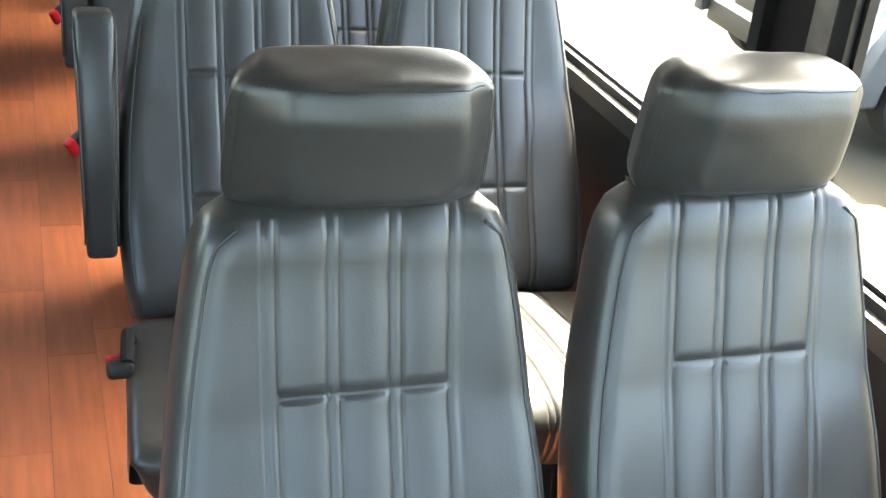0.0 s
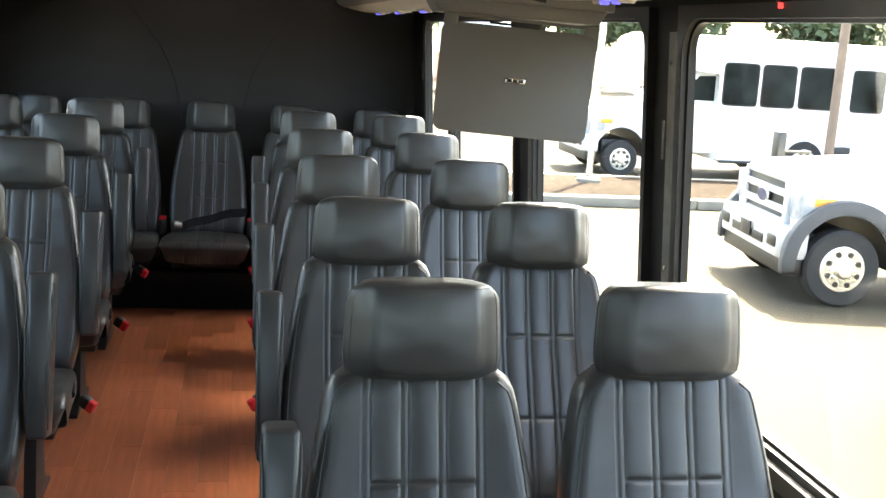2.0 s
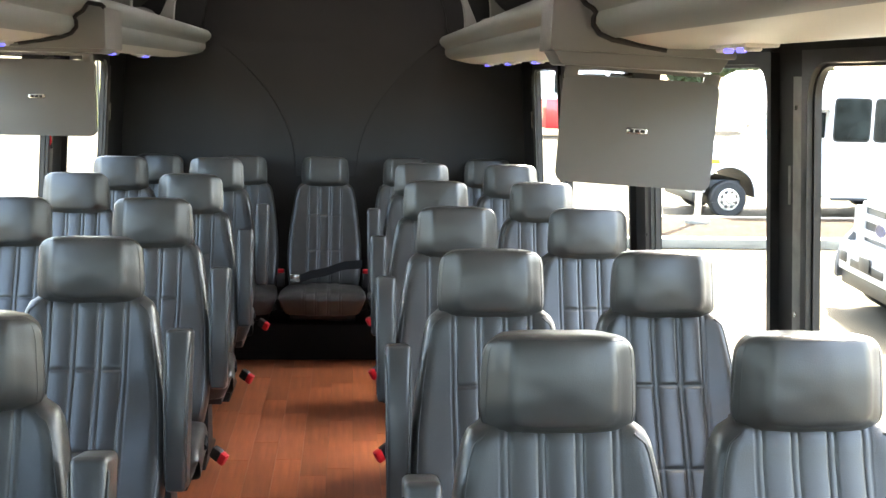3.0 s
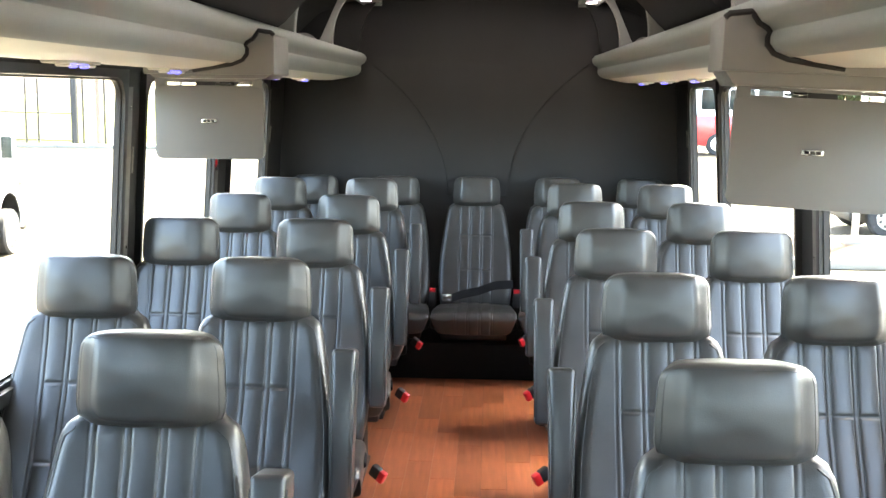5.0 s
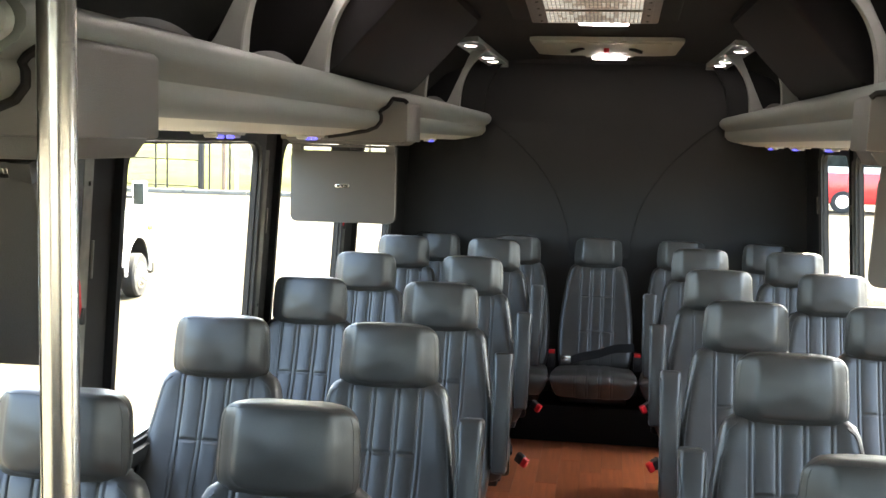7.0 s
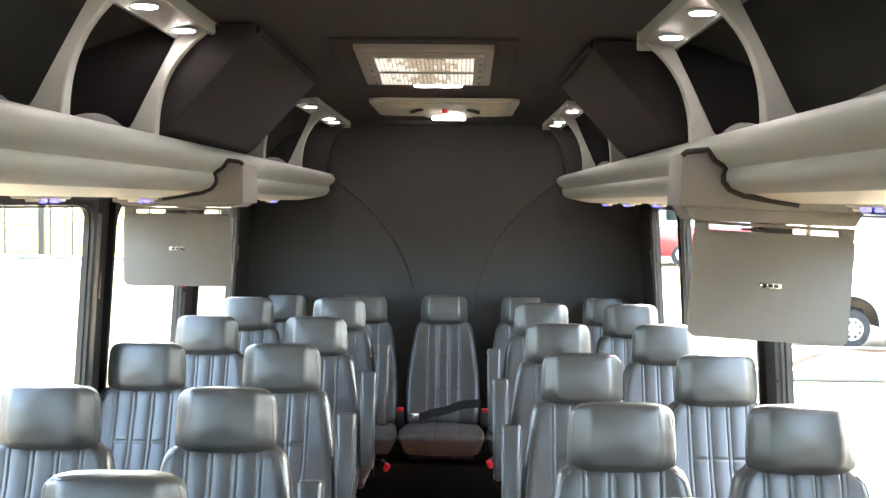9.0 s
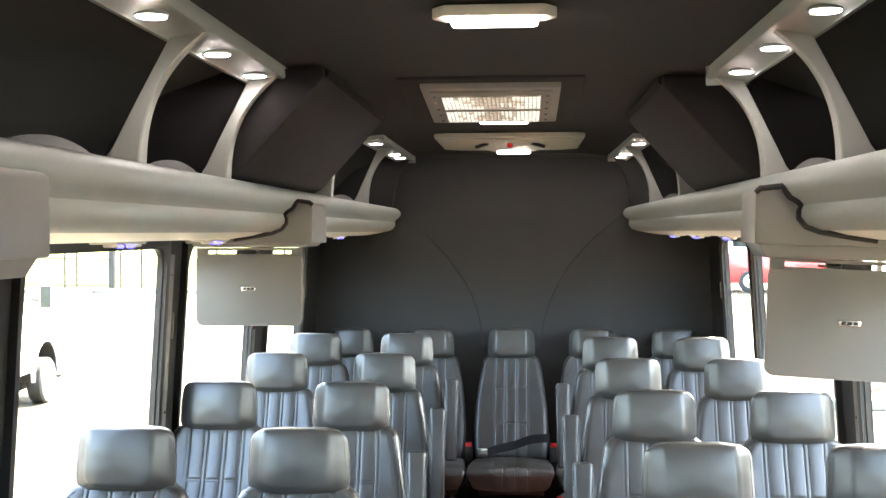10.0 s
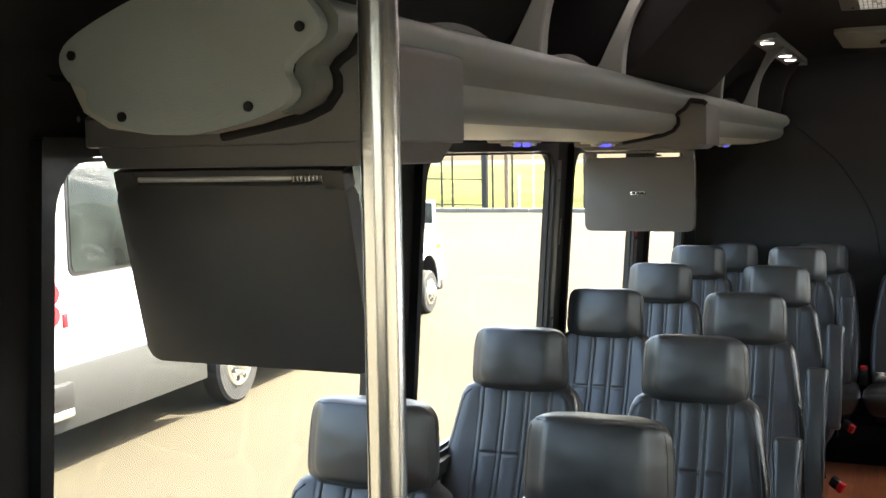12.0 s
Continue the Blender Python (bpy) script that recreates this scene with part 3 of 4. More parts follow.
aisle_l.location = (L_OFF - A_X, L_ROWS[0], 0.008)
# plinth below the rear row
solid("rear_plinth", box(-1.2, 1.2, 6.10, REAR - 0.01, 0.0, 0.205, 0.01), BIN_FABRIC, "black carpeted plinth under the rear seats", "plinth", kind="structure")
# the lap belt that lies across the centre cushion
belt = thing("lap_belt", "black lap belt with steel tongue lying on the centre seat", "seat belt")
strip = []
for i in range(21):
    t = i / 20
    strip.append((-0.13 + 0.345 * t, 6.20 + 0.025 * math.sin(t * 4) + 0.07 * t, 0.430 + 0.022 * math.sin(t * math.pi) + 0.085 * t ** 1.8 + 0.005 * math.sin(t * 11)))
bm = bmesh.new()
rows = [[bm.verts.new((x, y - 0.006, z - 0.02)), bm.verts.new((x, y + 0.012, z + 0.025)), bm.verts.new((x, y + 0.015, z + 0.025)), bm.verts.new((x, y - 0.003, z - 0.02))] for x, y, z in strip]
for a, b in zip(rows, rows[1:]):
    for k in range(4):
        bm.faces.new((a[k], a[(k + 1) % 4], b[(k + 1) % 4], b[k]))
bm.faces.new(rows[0]), bm.faces.new(rows[-1][::-1])
part("strap", bm, STRAP, belt)
part("tongue", box(-0.180, -0.125, 6.178, 6.190, 0.425, 0.465, 0.004), SILVER, belt, "steel belt tongue")
for x in (-0.235, 0.235):
    b = thing("belt_buckle", "black belt buckle with a red button beside the rear seat", "seat belt", at=(x, 6.27, 0.46))
    part("housing", box(-0.02, 0.02, -0.02, 0.02, -0.08, 0.0, 0.006), BLACK_PLASTIC, b)
    part("release_button", box(-0.018, 0.018, -0.018, 0.018, -0.005, 0.018, 0.004), RED_BUTTON, b, "red release button")

# ---- overhead racks ----
RACK = [(0.735, 1.768), (0.712, 1.788), (0.690, 1.791), (0.670, 1.783), (0.656, 1.764), (0.657, 1.746), (0.668, 1.730), (0.686, 1.719), (0.694, 1.709), (0.689, 1.698), (0.689, 1.682), (0.703, 1.664), (0.735, 1.651)]
RACK_LOW = [(0.735, 1.656), (0.79, 1.641), (0.86, 1.630), (0.93, 1.630), (1.0, 1.640), (1.04, 1.662), (1.06, 1.70)]
RACK_IN = [(1.10, 1.715), (0.95, 1.700), (0.80, 1.705), (0.748, 1.73), (0.738, 1.768)]
RACK_SPAN = {1: (0.2, 6.72), -1: (1.42, 6.72)}


def rack(s):
    y0, y1 = RACK_SPAN[s]
    ob = thing("overhead_rack", "pale grey moulded overhead luggage rack along the bus ceiling", "luggage rack")
    y1 -= 0.045
    part("lip", sweep([(s * x, z) for x, z in RACK + [(0.75, 1.664), (0.722, 1.68), (0.710, 1.735), (0.708, 1.768), (0.725, 1.760)]], y0, y1, closed=True), RACK_GREY, ob, angle=48)
    part("underside", sweep([(s * x, z) for x, z in RACK_LOW + [(1.05, 1.712), (0.93, 1.642), (0.79, 1.655)]], y0, y1, closed=True), RACK_UNDER, ob, "cream moulded underside of the rack", angle=60)
    part("liner", sweep([(s * x, z) for x, z in RACK_IN + [(0.75, 1.71), (0.80, 1.695), (0.95, 1.69), (1.09, 1.705)]], y0, y1, closed=True), BIN_FABRIC, ob, "black fabric liner of the rack")
    y1 += 0.045
    # rounded nose at the rear end, closing in on the upper roll
    cap = [(x, z) for x, z in RACK[1:]] + RACK_LOW[1:] + [(1.10, 1.75), (0.9, 1.785)]
    bm = bmesh.new()
    rings = []
    for k in range(7):
        a = radians(15 * k)
        f, dy = math.cos(a) * 0.86 + 0.14, 0.085 * math.sin(a)
        rings.append([bm.verts.new((s * (0.80 + (x - 0.80) * (1 - 0.16 * (1 - f))), y1 - 0.045 + dy, 1.768 + (z - 1.768) * (f if z < 1.768 else 0.5 + 0.5 * f))) for x, z in cap])
    for p, q in zip(rings, rings[1:]):
        for k in range(len(p)):
            bm.faces.new((p[k], p[(k + 1) % len(p)], q[(k + 1) % len(p)], q[k]))
    bm.faces.new(rings[-1]), bm.faces.new(rings[0][::-1])
    part("end_cap", bm, RACK_GREY, ob, angle=50)
    # dark padded panel that closes the rear bay between rack, ceiling and wall
    bay = [(0.715, 1.79)] + [(0.70 - 0.105 * (k / 8) ** 2.6, 1.79 + 0.30 * k / 8) for k in range(1, 9)] + [(0.75, 2.085), (0.93, 2.02), (1.06, 1.90), (1.11, 1.79)]
    part("end_panel", prism([(s * x, z) for x, z in bay], "y", y1 - 0.03, y1 + 0.03, r=0.008), CHARCOAL, ob, "charcoal fabric end panel")
    # light rail and struts up to the ceiling
    for a, b in (((y0, 3.20), (5.25, 6.74)) if s < 0 else ((y0, 3.24), (5.30, 6.74))):
        low = 0.012 if a < 3 else 0.0
        part("light_rail", sweep([(s * x, z) for x, z in ((0.578, 2.108), (0.572, 2.086 - low), (0.575, 2.079 - low), (0.586, 2.077 - low), (0.592, 2.081 - low), (0.664, 2.070 - low), (0.668, 2.064 - low), (0.680, 2.065 - low), (0.684, 2.078 - low), (0.680, 2.102))], a, b, closed=True), RACK_GREY, ob, angle=50)
        part("rail_end", box(min(s * 0.570, s * 0.686), max(s * 0.570, s * 0.686), b - 0.002, b + 0.008, 2.062 - low, 2.105, 0.004), RACK_GREY, ob)
    for y in ((2.36, 3.02, 4.60, 5.64) if s < 0 else (0.9, 2.44, 3.15, 4.72, 5.74)):
        if y < y0:
            continue
        # a hollow bracket: its inner edge bows in to the rail, its outer edge runs straight from a flared foot
        bm = bmesh.new()
        rows = []
        for i in range(19):
            t = i / 18
            xi = 0.703 - 0.125 * t ** 3
            xo = 0.703 + 0.0785 - 0.1245 * t + 0.045 * max(0, 1 - t / 0.16) ** 2
            z = 1.772 + (2.082 - 1.772) * t
            yc = y + 0.09 * t ** 1.4
            w = 0.014 + 0.010 * (1 - t) ** 3
            rows.append([bm.verts.new((s * x, yc + dy, z)) for x, dy in ((xi, -w), (xi + 0.003, -w - 0.003), (xo - 0.003, -w - 0.003), (xo, -w), (xo, w), (xi, w))])
        for p, q in zip(rows, rows[1:]):
            for k in range(6):
                bm.faces.new((p[k], p[(k + 1) % 6], q[(k + 1) % 6], q[k]))
        bm.faces.new(rows[0]), bm.faces.new(rows[-1][::-1])
        part("strut", bm, STRUT_GREY, ob, angle=40)
    for a, b in ((1.75, 2.30), (2.42, 2.98), (4.66, 5.62)) if s < 0 else ((0.95, 2.40), (2.52, 3.1), (4.79, 5.73)):
        hump = [(a + (b - a) * k / 14, 1.765 + 0.055 * math.sin(math.pi * k / 14) ** 0.8) for k in range(15)]
        part("liner_edge", prism([(a, 1.75)] + hump + [(b, 1.75)], "x", s * 0.742, s * 0.752), HOUSING_DARK, ob, "dark grey edge of the rack liner")
    lamps = (2.20, 2.65, 3.00, 5.40, 6.15, 6.42) if s < 0 else (0.8, 1.5, 2.26, 2.68, 3.05, 5.55, 6.25, 6.50)
    for y in lamps:
        if y < y0:
            continue
        lamp = part("downlight", disc((s * 0.628, y, 2.0735 - (0.012 if y < 4 else 0)), "z", 0.033, 0.008, 20, bevel=0.002), RACK_GREY, ob, "round downlight let into the rail")
        part("lens", disc((s * 0.628, y, 2.0700 - (0.012 if y < 4 else 0)), "z", 0.028, 0.004, 20), LED_WHITE, lamp, "lit white lens")
    # reading lights and louvres in the underside
    for y in [y0 + 0.55 + 0.78 * i for i in range(int((y1 - y0) / 0.78))]:
        pod = part("service_pod", box(s * 0.90 - 0.034, s * 0.90 + 0.034, y - 0.105, y + 0.105, 1.6235, 1.634, 0.005), RACK_UNDER, ob, "cream reading light pod")
        for k in (-0.08, 0.08):
            part("reading_light", disc((s * 0.890, y + k, 1.621), "z", 0.017, 0.010, 16, bevel=0.003), WHITE_PLASTIC, pod, "swivel air nozzle")
            part("indicator", disc((s * 0.884, y + k * 0.45, 1.619), "z", 0.0105, 0.010, 14, bevel=0.003), LED_BLUE, pod, "glowing blue indicator light")
    return ob


rack(-1)
rack(1)
# the flat cap with four screws on the front end of one rack
def smooth_ring(points, n=5):
    """A closed curve drawn smoothly through points."""
    out, m = [], len(points)
    for i in range(m):
        p0, p1, p2, p3 = (Vector(points[(i + k) % m]) for k in (-1, 0, 1, 2))
        for j in range(n):
            t = j / n
            out.append(tuple(0.5 * (2 * p1 + (p2 - p0) * t + (2 * p0 - 5 * p1 + 4 * p2 - p3) * t * t + (3 * p1 - p0 - 3 * p2 + p3) * t ** 3)))
    return out


cap_shape = smooth_ring([(-0.683, 1.779), (-0.668, 1.757), (-0.675, 1.736), (-0.702, 1.721), (-0.719, 1.702), (-0.706, 1.680), (-0.718, 1.661), (-0.775, 1.641), (-0.858, 1.628), (-0.936, 1.635), (-0.995, 1.655), (-1.014, 1.672), (-1.014, 1.690), (-1.038, 1.698), (-1.055, 1.721), (-1.053, 1.739), (-1.034, 1.757), (-0.981, 1.782), (-0.92, 1.803), (-0.85, 1.815), (-0.77, 1.815), (-0.71, 1.802)])
cap = thing("rack_end_plate", "flat grey plastic end plate with screws on the luggage rack", "end plate")
part("plate", prism(cap_shape, "y", 1.395, 1.416, r=0.002), CAP_GREY, cap)
for x, z in ((-0.694, 1.751), (-0.768, 1.660), (-0.957, 1.653), (-1.034, 1.734)):
    part("screw", disc((x, 1.394, z), "y", 0.0065, 0.006, 12, bevel=0.001), BLACK_PLASTIC, cap)

# closed dark lockers between the open racks
for s in (1, -1):
    ob = thing("overhead_locker", "black padded overhead locker above the luggage rack", "locker")
    y0, y1 = (3.12, 4.36) if s < 0 else (3.37, 4.40)
    prof = [(s * 0.465, 2.10), (s * 0.47, 2.065), (s * 0.70, 1.815), (s * 0.75, 1.79), (s * 1.10, 1.79), (s * 1.10, 1.9), (s * 0.95, 2.03), (s * 0.75, 2.09)]
    part("body", prism(prof, "y", y0, y1, r=0.014), LOCKER_FABRIC, ob)
    part("edge_trim", tube([(s * 0.468, y0 + 0.02, 2.085), (s * 0.468, y1 - 0.02, 2.085)], 0.012, 8), BIN_FABRIC, ob)


# ---- drop-down monitors ----
def monitor(s, y, x0, x1, z0, z1, label, logo=True, deep=0.22, dark=False, swing=0.0, turn=0.0, droop=0.0):
    """A flap of a monitor under a housing that straddles the rack. x0, x1: near the aisle and near the wall."""
    ob = thing("drop_down_monitor", label, "monitor", "monitors")
    xm = s * (x0 + x1) / 2
    shell = HOUSING_MID if dark else HOUSING_GREY
    xs = lambda a, b: (min(s * a, s * b), max(s * a, s * b))
    # the flap, with a see-through slot below its hinge
    bm = prism([(s * x, z) for x, z in round_rect(x0, x1, z0, z1 - 0.016, 0.020)], "y", y - 0.012, y + 0.018, r=0.004)
    for a, b in ((x0 + 0.002, x0 + 0.034), (x1 - 0.034, x1 - 0.002)):
        box(*xs(a, b), y - 0.012, y + 0.018, z1 - 0.024, z1 + 0.004, 0.002, bm=bm)
    box(*xs(x0 + 0.002, x1 - 0.002), y - 0.008, y + 0.014, z1 - 0.004, z1 + 0.004, bm=bm)
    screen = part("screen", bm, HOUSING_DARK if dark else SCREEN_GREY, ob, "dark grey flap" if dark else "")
    screen.matrix_basis = pose(xm, y, z1, swing, droop, turn) @ pose(-xm, -y, -z1)
    w = x1 - x0
    if dark:
        # near-white pin: daylight seen through the slot is put into its colour
        bar = part("hinge_pin", tube([(s * (x0 + 0.034), y + 0.002, z1 - 0.010), (s * (x1 - 0.034), y + 0.002, z1 - 0.010)], 0.0042, 10), SLOT_GLOW_METAL, screen, "metal hinge pin, paled to stand in for daylight through the slot")
        for k in range(8):
            part("rib", box(*xs(x0 + 0.036 + 0.006 * k, x0 + 0.039 + 0.006 * k), y - 0.006, y + 0.008, z1 - 0.016, z1 - 0.005, 0.001), SILVER, bar)
    else:
        part("hinge_bracket", box(*xs(x0 + w * 0.44, x0 + w * 0.62), y - 0.006, y + 0.010, z1 - 0.018, z1 - 0.003, 0.002), BLACK_PLASTIC, screen)
        part("hinge_pin", tube([(s * (x0 + w * 0.3), y + 0.004, z1 - 0.011), (s * (x0 + w * 0.44), y + 0.004, z1 - 0.011)], 0.003, 8), SILVER, screen)
    if logo:
        zc = (z0 + z1) / 2 - 0.004
        part("badge", box(xm - 0.025, xm + 0.025, y - 0.016, y - 0.010, zc - 0.007, zc + 0.007, 0.003), SILVER, screen, "small silver badge with dark bars")
        for k in (-0.013, 0.0, 0.013):
            badge_bar = part("badge_bar", box(xm + k - 0.005, xm + k + 0.005, y - 0.018, y - 0.015, zc - 0.0035, zc + 0.0035, 0.001), BLACK_PLASTIC, ob)
            badge_bar.matrix_basis = screen.matrix_basis
    xa, xb = x0 - (0.053 if dark else 0.040), x1 + 0.03
    arm = [(xa, 1.615), (xa, 1.735), (xa + 0.010, 1.743), (xa + 0.068, 1.750), (xa + 0.084, 1.740), (xa + 0.098, 1.705), (xa + 0.125, 1.678), (xa + 0.22, 1.652), (xa + 0.33, 1.645), (xb, 1.660), (xb, 1.615)]
    tip = pose(xm, y, z1, 0, droop * 0.7, turn * 0.5) @ pose(-xm, -y, -z1)
    part("housing", prism([(s * x, z) for x, z in arm], "y", y - 0.03, y + deep, r=0.005), shell, ob).matrix_basis = tip
    lip = [(xa + 0.008, 1.618), (xb - 0.014, 1.618), (xb - 0.032, z1 + 0.006), (xa + 0.030, z1 + 0.006)]
    part("lower_lip", prism([(s * x, z) for x, z in lip], "y", y - 0.024, y + deep - 0.02, r=0.004), shell, ob).matrix_basis = tip
    # black gasket: over the top of the housing, then down along the rack's moulded front
    over = [(xa, 1.737), (xa + 0.010, 1.746)] + ([] if dark else [(0.648, 1.751)]) + [(x - 0.004, z - 0.003) for x, z in RACK[5:] + RACK_LOW[1:3] if x > xa + 0.014]
    part("gasket", tube([(s * x, y - 0.032, z) for x, z in over], 0.0070, 8), RUBBER, ob)
    return ob


monitor(-1, 3.67, 0.640, 0.985, 1.350, 1.597, "grey drop-down monitor with a small badge under the luggage rack")
monitor(1, 2.72, 0.630, 0.990, 1.312, 1.578, "grey drop-down monitor with a small badge under the luggage rack", turn=-8, droop=2.6)
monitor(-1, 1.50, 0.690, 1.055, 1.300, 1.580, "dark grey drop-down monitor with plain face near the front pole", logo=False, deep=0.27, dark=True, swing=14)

# ---- ceiling fittings ----
hatch = thing("ceiling_light_panel", "square ceiling lamp panel with ribbed clear lens in a pale frame", "ceiling lamp")
part("surround", box(-0.285, 0.285, -0.31, 0.31, -0.002, 0.034, 0.008), CHARCOAL, hatch, "charcoal surround")
part("frame", box(-0.215, 0.215, -0.265, 0.265, -0.020, 0.004, 0.006), PANEL_GREY, hatch)
part("inner_frame", box(-0.190, 0.190, -0.235, 0.235, -0.026, -0.016, 0.004), PANEL_GREY, hatch)
for x in (-0.176, 0.176):
    for y in (-0.19, -0.095, 0.0, 0.095, 0.19):
        part("screw", disc((x, y, -0.027), "z", 0.005, 0.004, 8), SILVER, hatch)
for y0, y1 in ((-0.195, -0.015), (0.025, 0.195)):
    pane = part("lens", box(-0.158, 0.158, y0, y1, -0.030, -0.022, 0.002), LENS, hatch, "ribbed clear lens")
    for i in range(24):
        for j in range(4):
            xc, ya, yb = -0.1495 + i * 0.013, y0 + 0.006 + j * (y1 - y0 - 0.006) / 4, y0 + (j + 1) * (y1 - y0 - 0.006) / 4
            part("cell", box(xc - 0.0050, xc + 0.0050, ya, yb, -0.034, -0.028, 0.0015, 1), LENS_WARM if random.random() > abs(i - 11.5) / 9 else LENS_BRIGHT, pane)
hatch.matrix_basis = pose(-0.030, 3.79, 2.080, -5.5, 0, 0)

exit_hatch = thing("roof_hatch", "off-white roof escape hatch with a red knob and dark latches", "roof hatch")
part("panel", prism(round_rect(-0.355, 0.355, -0.42, 0.42, 0.05), "z", 2.094, 2.112, r=0.006), HATCH_GREY, exit_hatch)
part("inner_panel", prism(round_rect(-0.30, 0.30, -0.36, 0.36, 0.05), "z", 2.087, 2.095, r=0.003), HATCH_GREY, exit_hatch)
part("knob", disc((0, -0.10, 2.078), "z", 0.014, 0.024, 16, bevel=0.004), RED_BUTTON, exit_hatch, "red release knob")
for k in (-1, 1):
    lat = box(-0.034, 0.034, -0.011, 0.011, -0.008, 0.008, 0.003)
    o = part("latch", lat, BLACK_PLASTIC, exit_hatch, "dark latch")
    o.matrix_basis = pose(k * 0.14, -0.10, 2.078, 0, k * 14, k * 25)
exit_hatch.location = (0.006, 5.75, 0)


def ceiling_lamp(x, y, drop=0.0):
    ob = thing("ceiling_strip_light", "short white LED strip light on the ceiling", "ceiling lamp", "strip lights", at=(x, y, 2.098 - drop))
    part("base", prism([(-0.130, 0.0), (-0.105, -0.036), (0.105, -0.036), (0.130, 0.0), (0.105, 0.036), (-0.105, 0.036)], "z", -0.008, 0.016 + drop, r=0.004), WHITE_PLASTIC, ob)
    part("diffuser", box(-0.090, 0.090, -0.026, 0.026, -0.022, -0.007, 0.008), LED_WHITE, ob, "lit white diffuser")
    return ob


ceiling_lamp(0.01, 2.45)
ceiling_lamp(0.0, 4.25, 0.026)
ceiling_lamp(0.02, 6.22)

# ---- grab pole ----
pole = thing("grab_pole", "polished steel floor-to-ceiling grab pole", "pole", at=(-0.403, 1.01, 0))
part("tube", tube([(0, 0, 0.004), (0, 0, 2.11)], 0.0157, 28), POLE_STEEL, pole)
part("flange", disc((0, 0, 0.01), "z", 0.05, 0.02, 24, bevel=0.004), CHROME, pole)
part("flange", disc((0, 0, 2.105), "z", 0.05, 0.02, 24, bevel=0.004), CHROME, pole)


# ---- emergency releases by the windows ----
def release(s, y, z, tall=0.115, off=0.030, thick=0.009):
    ob = thing("emergency_release", "red emergency window release handle on the black pillar", "handle", "window releases")
    x = s * (wall_x(z) - off)
    part("lever", tube([(x + s * 0.004, y, z + tall / 2), (x - s * 0.004, y, z + tall / 4), (x - s * 0.006, y, z - tall / 4), (x, y + 0.003, z - tall / 2), (x + s * 0.012, y + 0.004, z - tall / 2 - 0.006)], thick, 10), RED_BUTTON, ob)
    part("bracket", box(x - 0.014, x + 0.014, y + 0.006, y + 0.024, z - tall / 2 - 0.02, z - tall / 2 + 0.02, 0.004), BLACK_PLASTIC, ob)
    return ob


release(-1, 2.525, 1.25, 0.100, 0.028, 0.007)
release(-1, 5.125, 1.25, 0.05, 0.016, 0.008)
release(1, 1.50, 1.225, 0.105, 0.014, 0.0055)


# red standby light under the header of one window
lamp = thing("indicator_lamp", "small glowing red standby light under the window header", "lamp", at=(1.140, 2.10, 1.640))
part("stem", box(-0.012, 0.012, -0.010, 0.010, -0.010, 0.020, 0.004), BLACK_PLASTIC, lamp)
part("lens", disc((0, 0, -0.014), "z", 0.009, 0.012, 12, bevel=0.002), LED_RED, lamp, "glowing red lens")
# ---- outside ----
solid("ground", box(-400, 400, -300, 500, GROUND - 0.3, GROUND), ASPHALT, "sunlit pale asphalt of the parking lot", "ground", kind="structure", smooth=False)


def wheel(parent, x, y, r, s, w=0.24):
    """A truck wheel whose outer face looks to side s of y: tyre with a lip, dished rim with hand holes, hub and nuts."""
    t = part("wheel", disc((x, y, r), "y", r, w, 36, bevel=0.03), RUBBER, parent, "black tyre on a chrome rim")
    part("rim", disc((x, y + s * w * 0.44, r), "y", r * 0.62, w * 0.20, 32, bevel=0.02), CHROME, t, "chrome wheel rim")
    part("dish", disc((x, y + s * (w * 0.54 + 0.002), r), "y", r * 0.50, 0.012, 32), SILVER, t)
    part("hub", disc((x, y + s * (w * 0.5 + 0.04), r), "y", r * 0.22, 0.10, 20, bevel=0.02), CHROME, t)
    for k in range(8):
        a = 2 * math.pi * k / 8
        part("nut", disc((x + r * 0.30 * math.cos(a), y + s * (w * 0.54 + 0.02), r + r * 0.30 * math.sin(a)), "y", 0.020, 0.04, 8), CHROME, t)
        part("hand_hole", disc((x + r * 0.42 * math.cos(a + 0.39), y + s * (w * 0.54 + 0.010), r + r * 0.42 * math.sin(a + 0.39)), "y", 0.030, 0.008, 10), BLACK_STEEL, t)
    return t


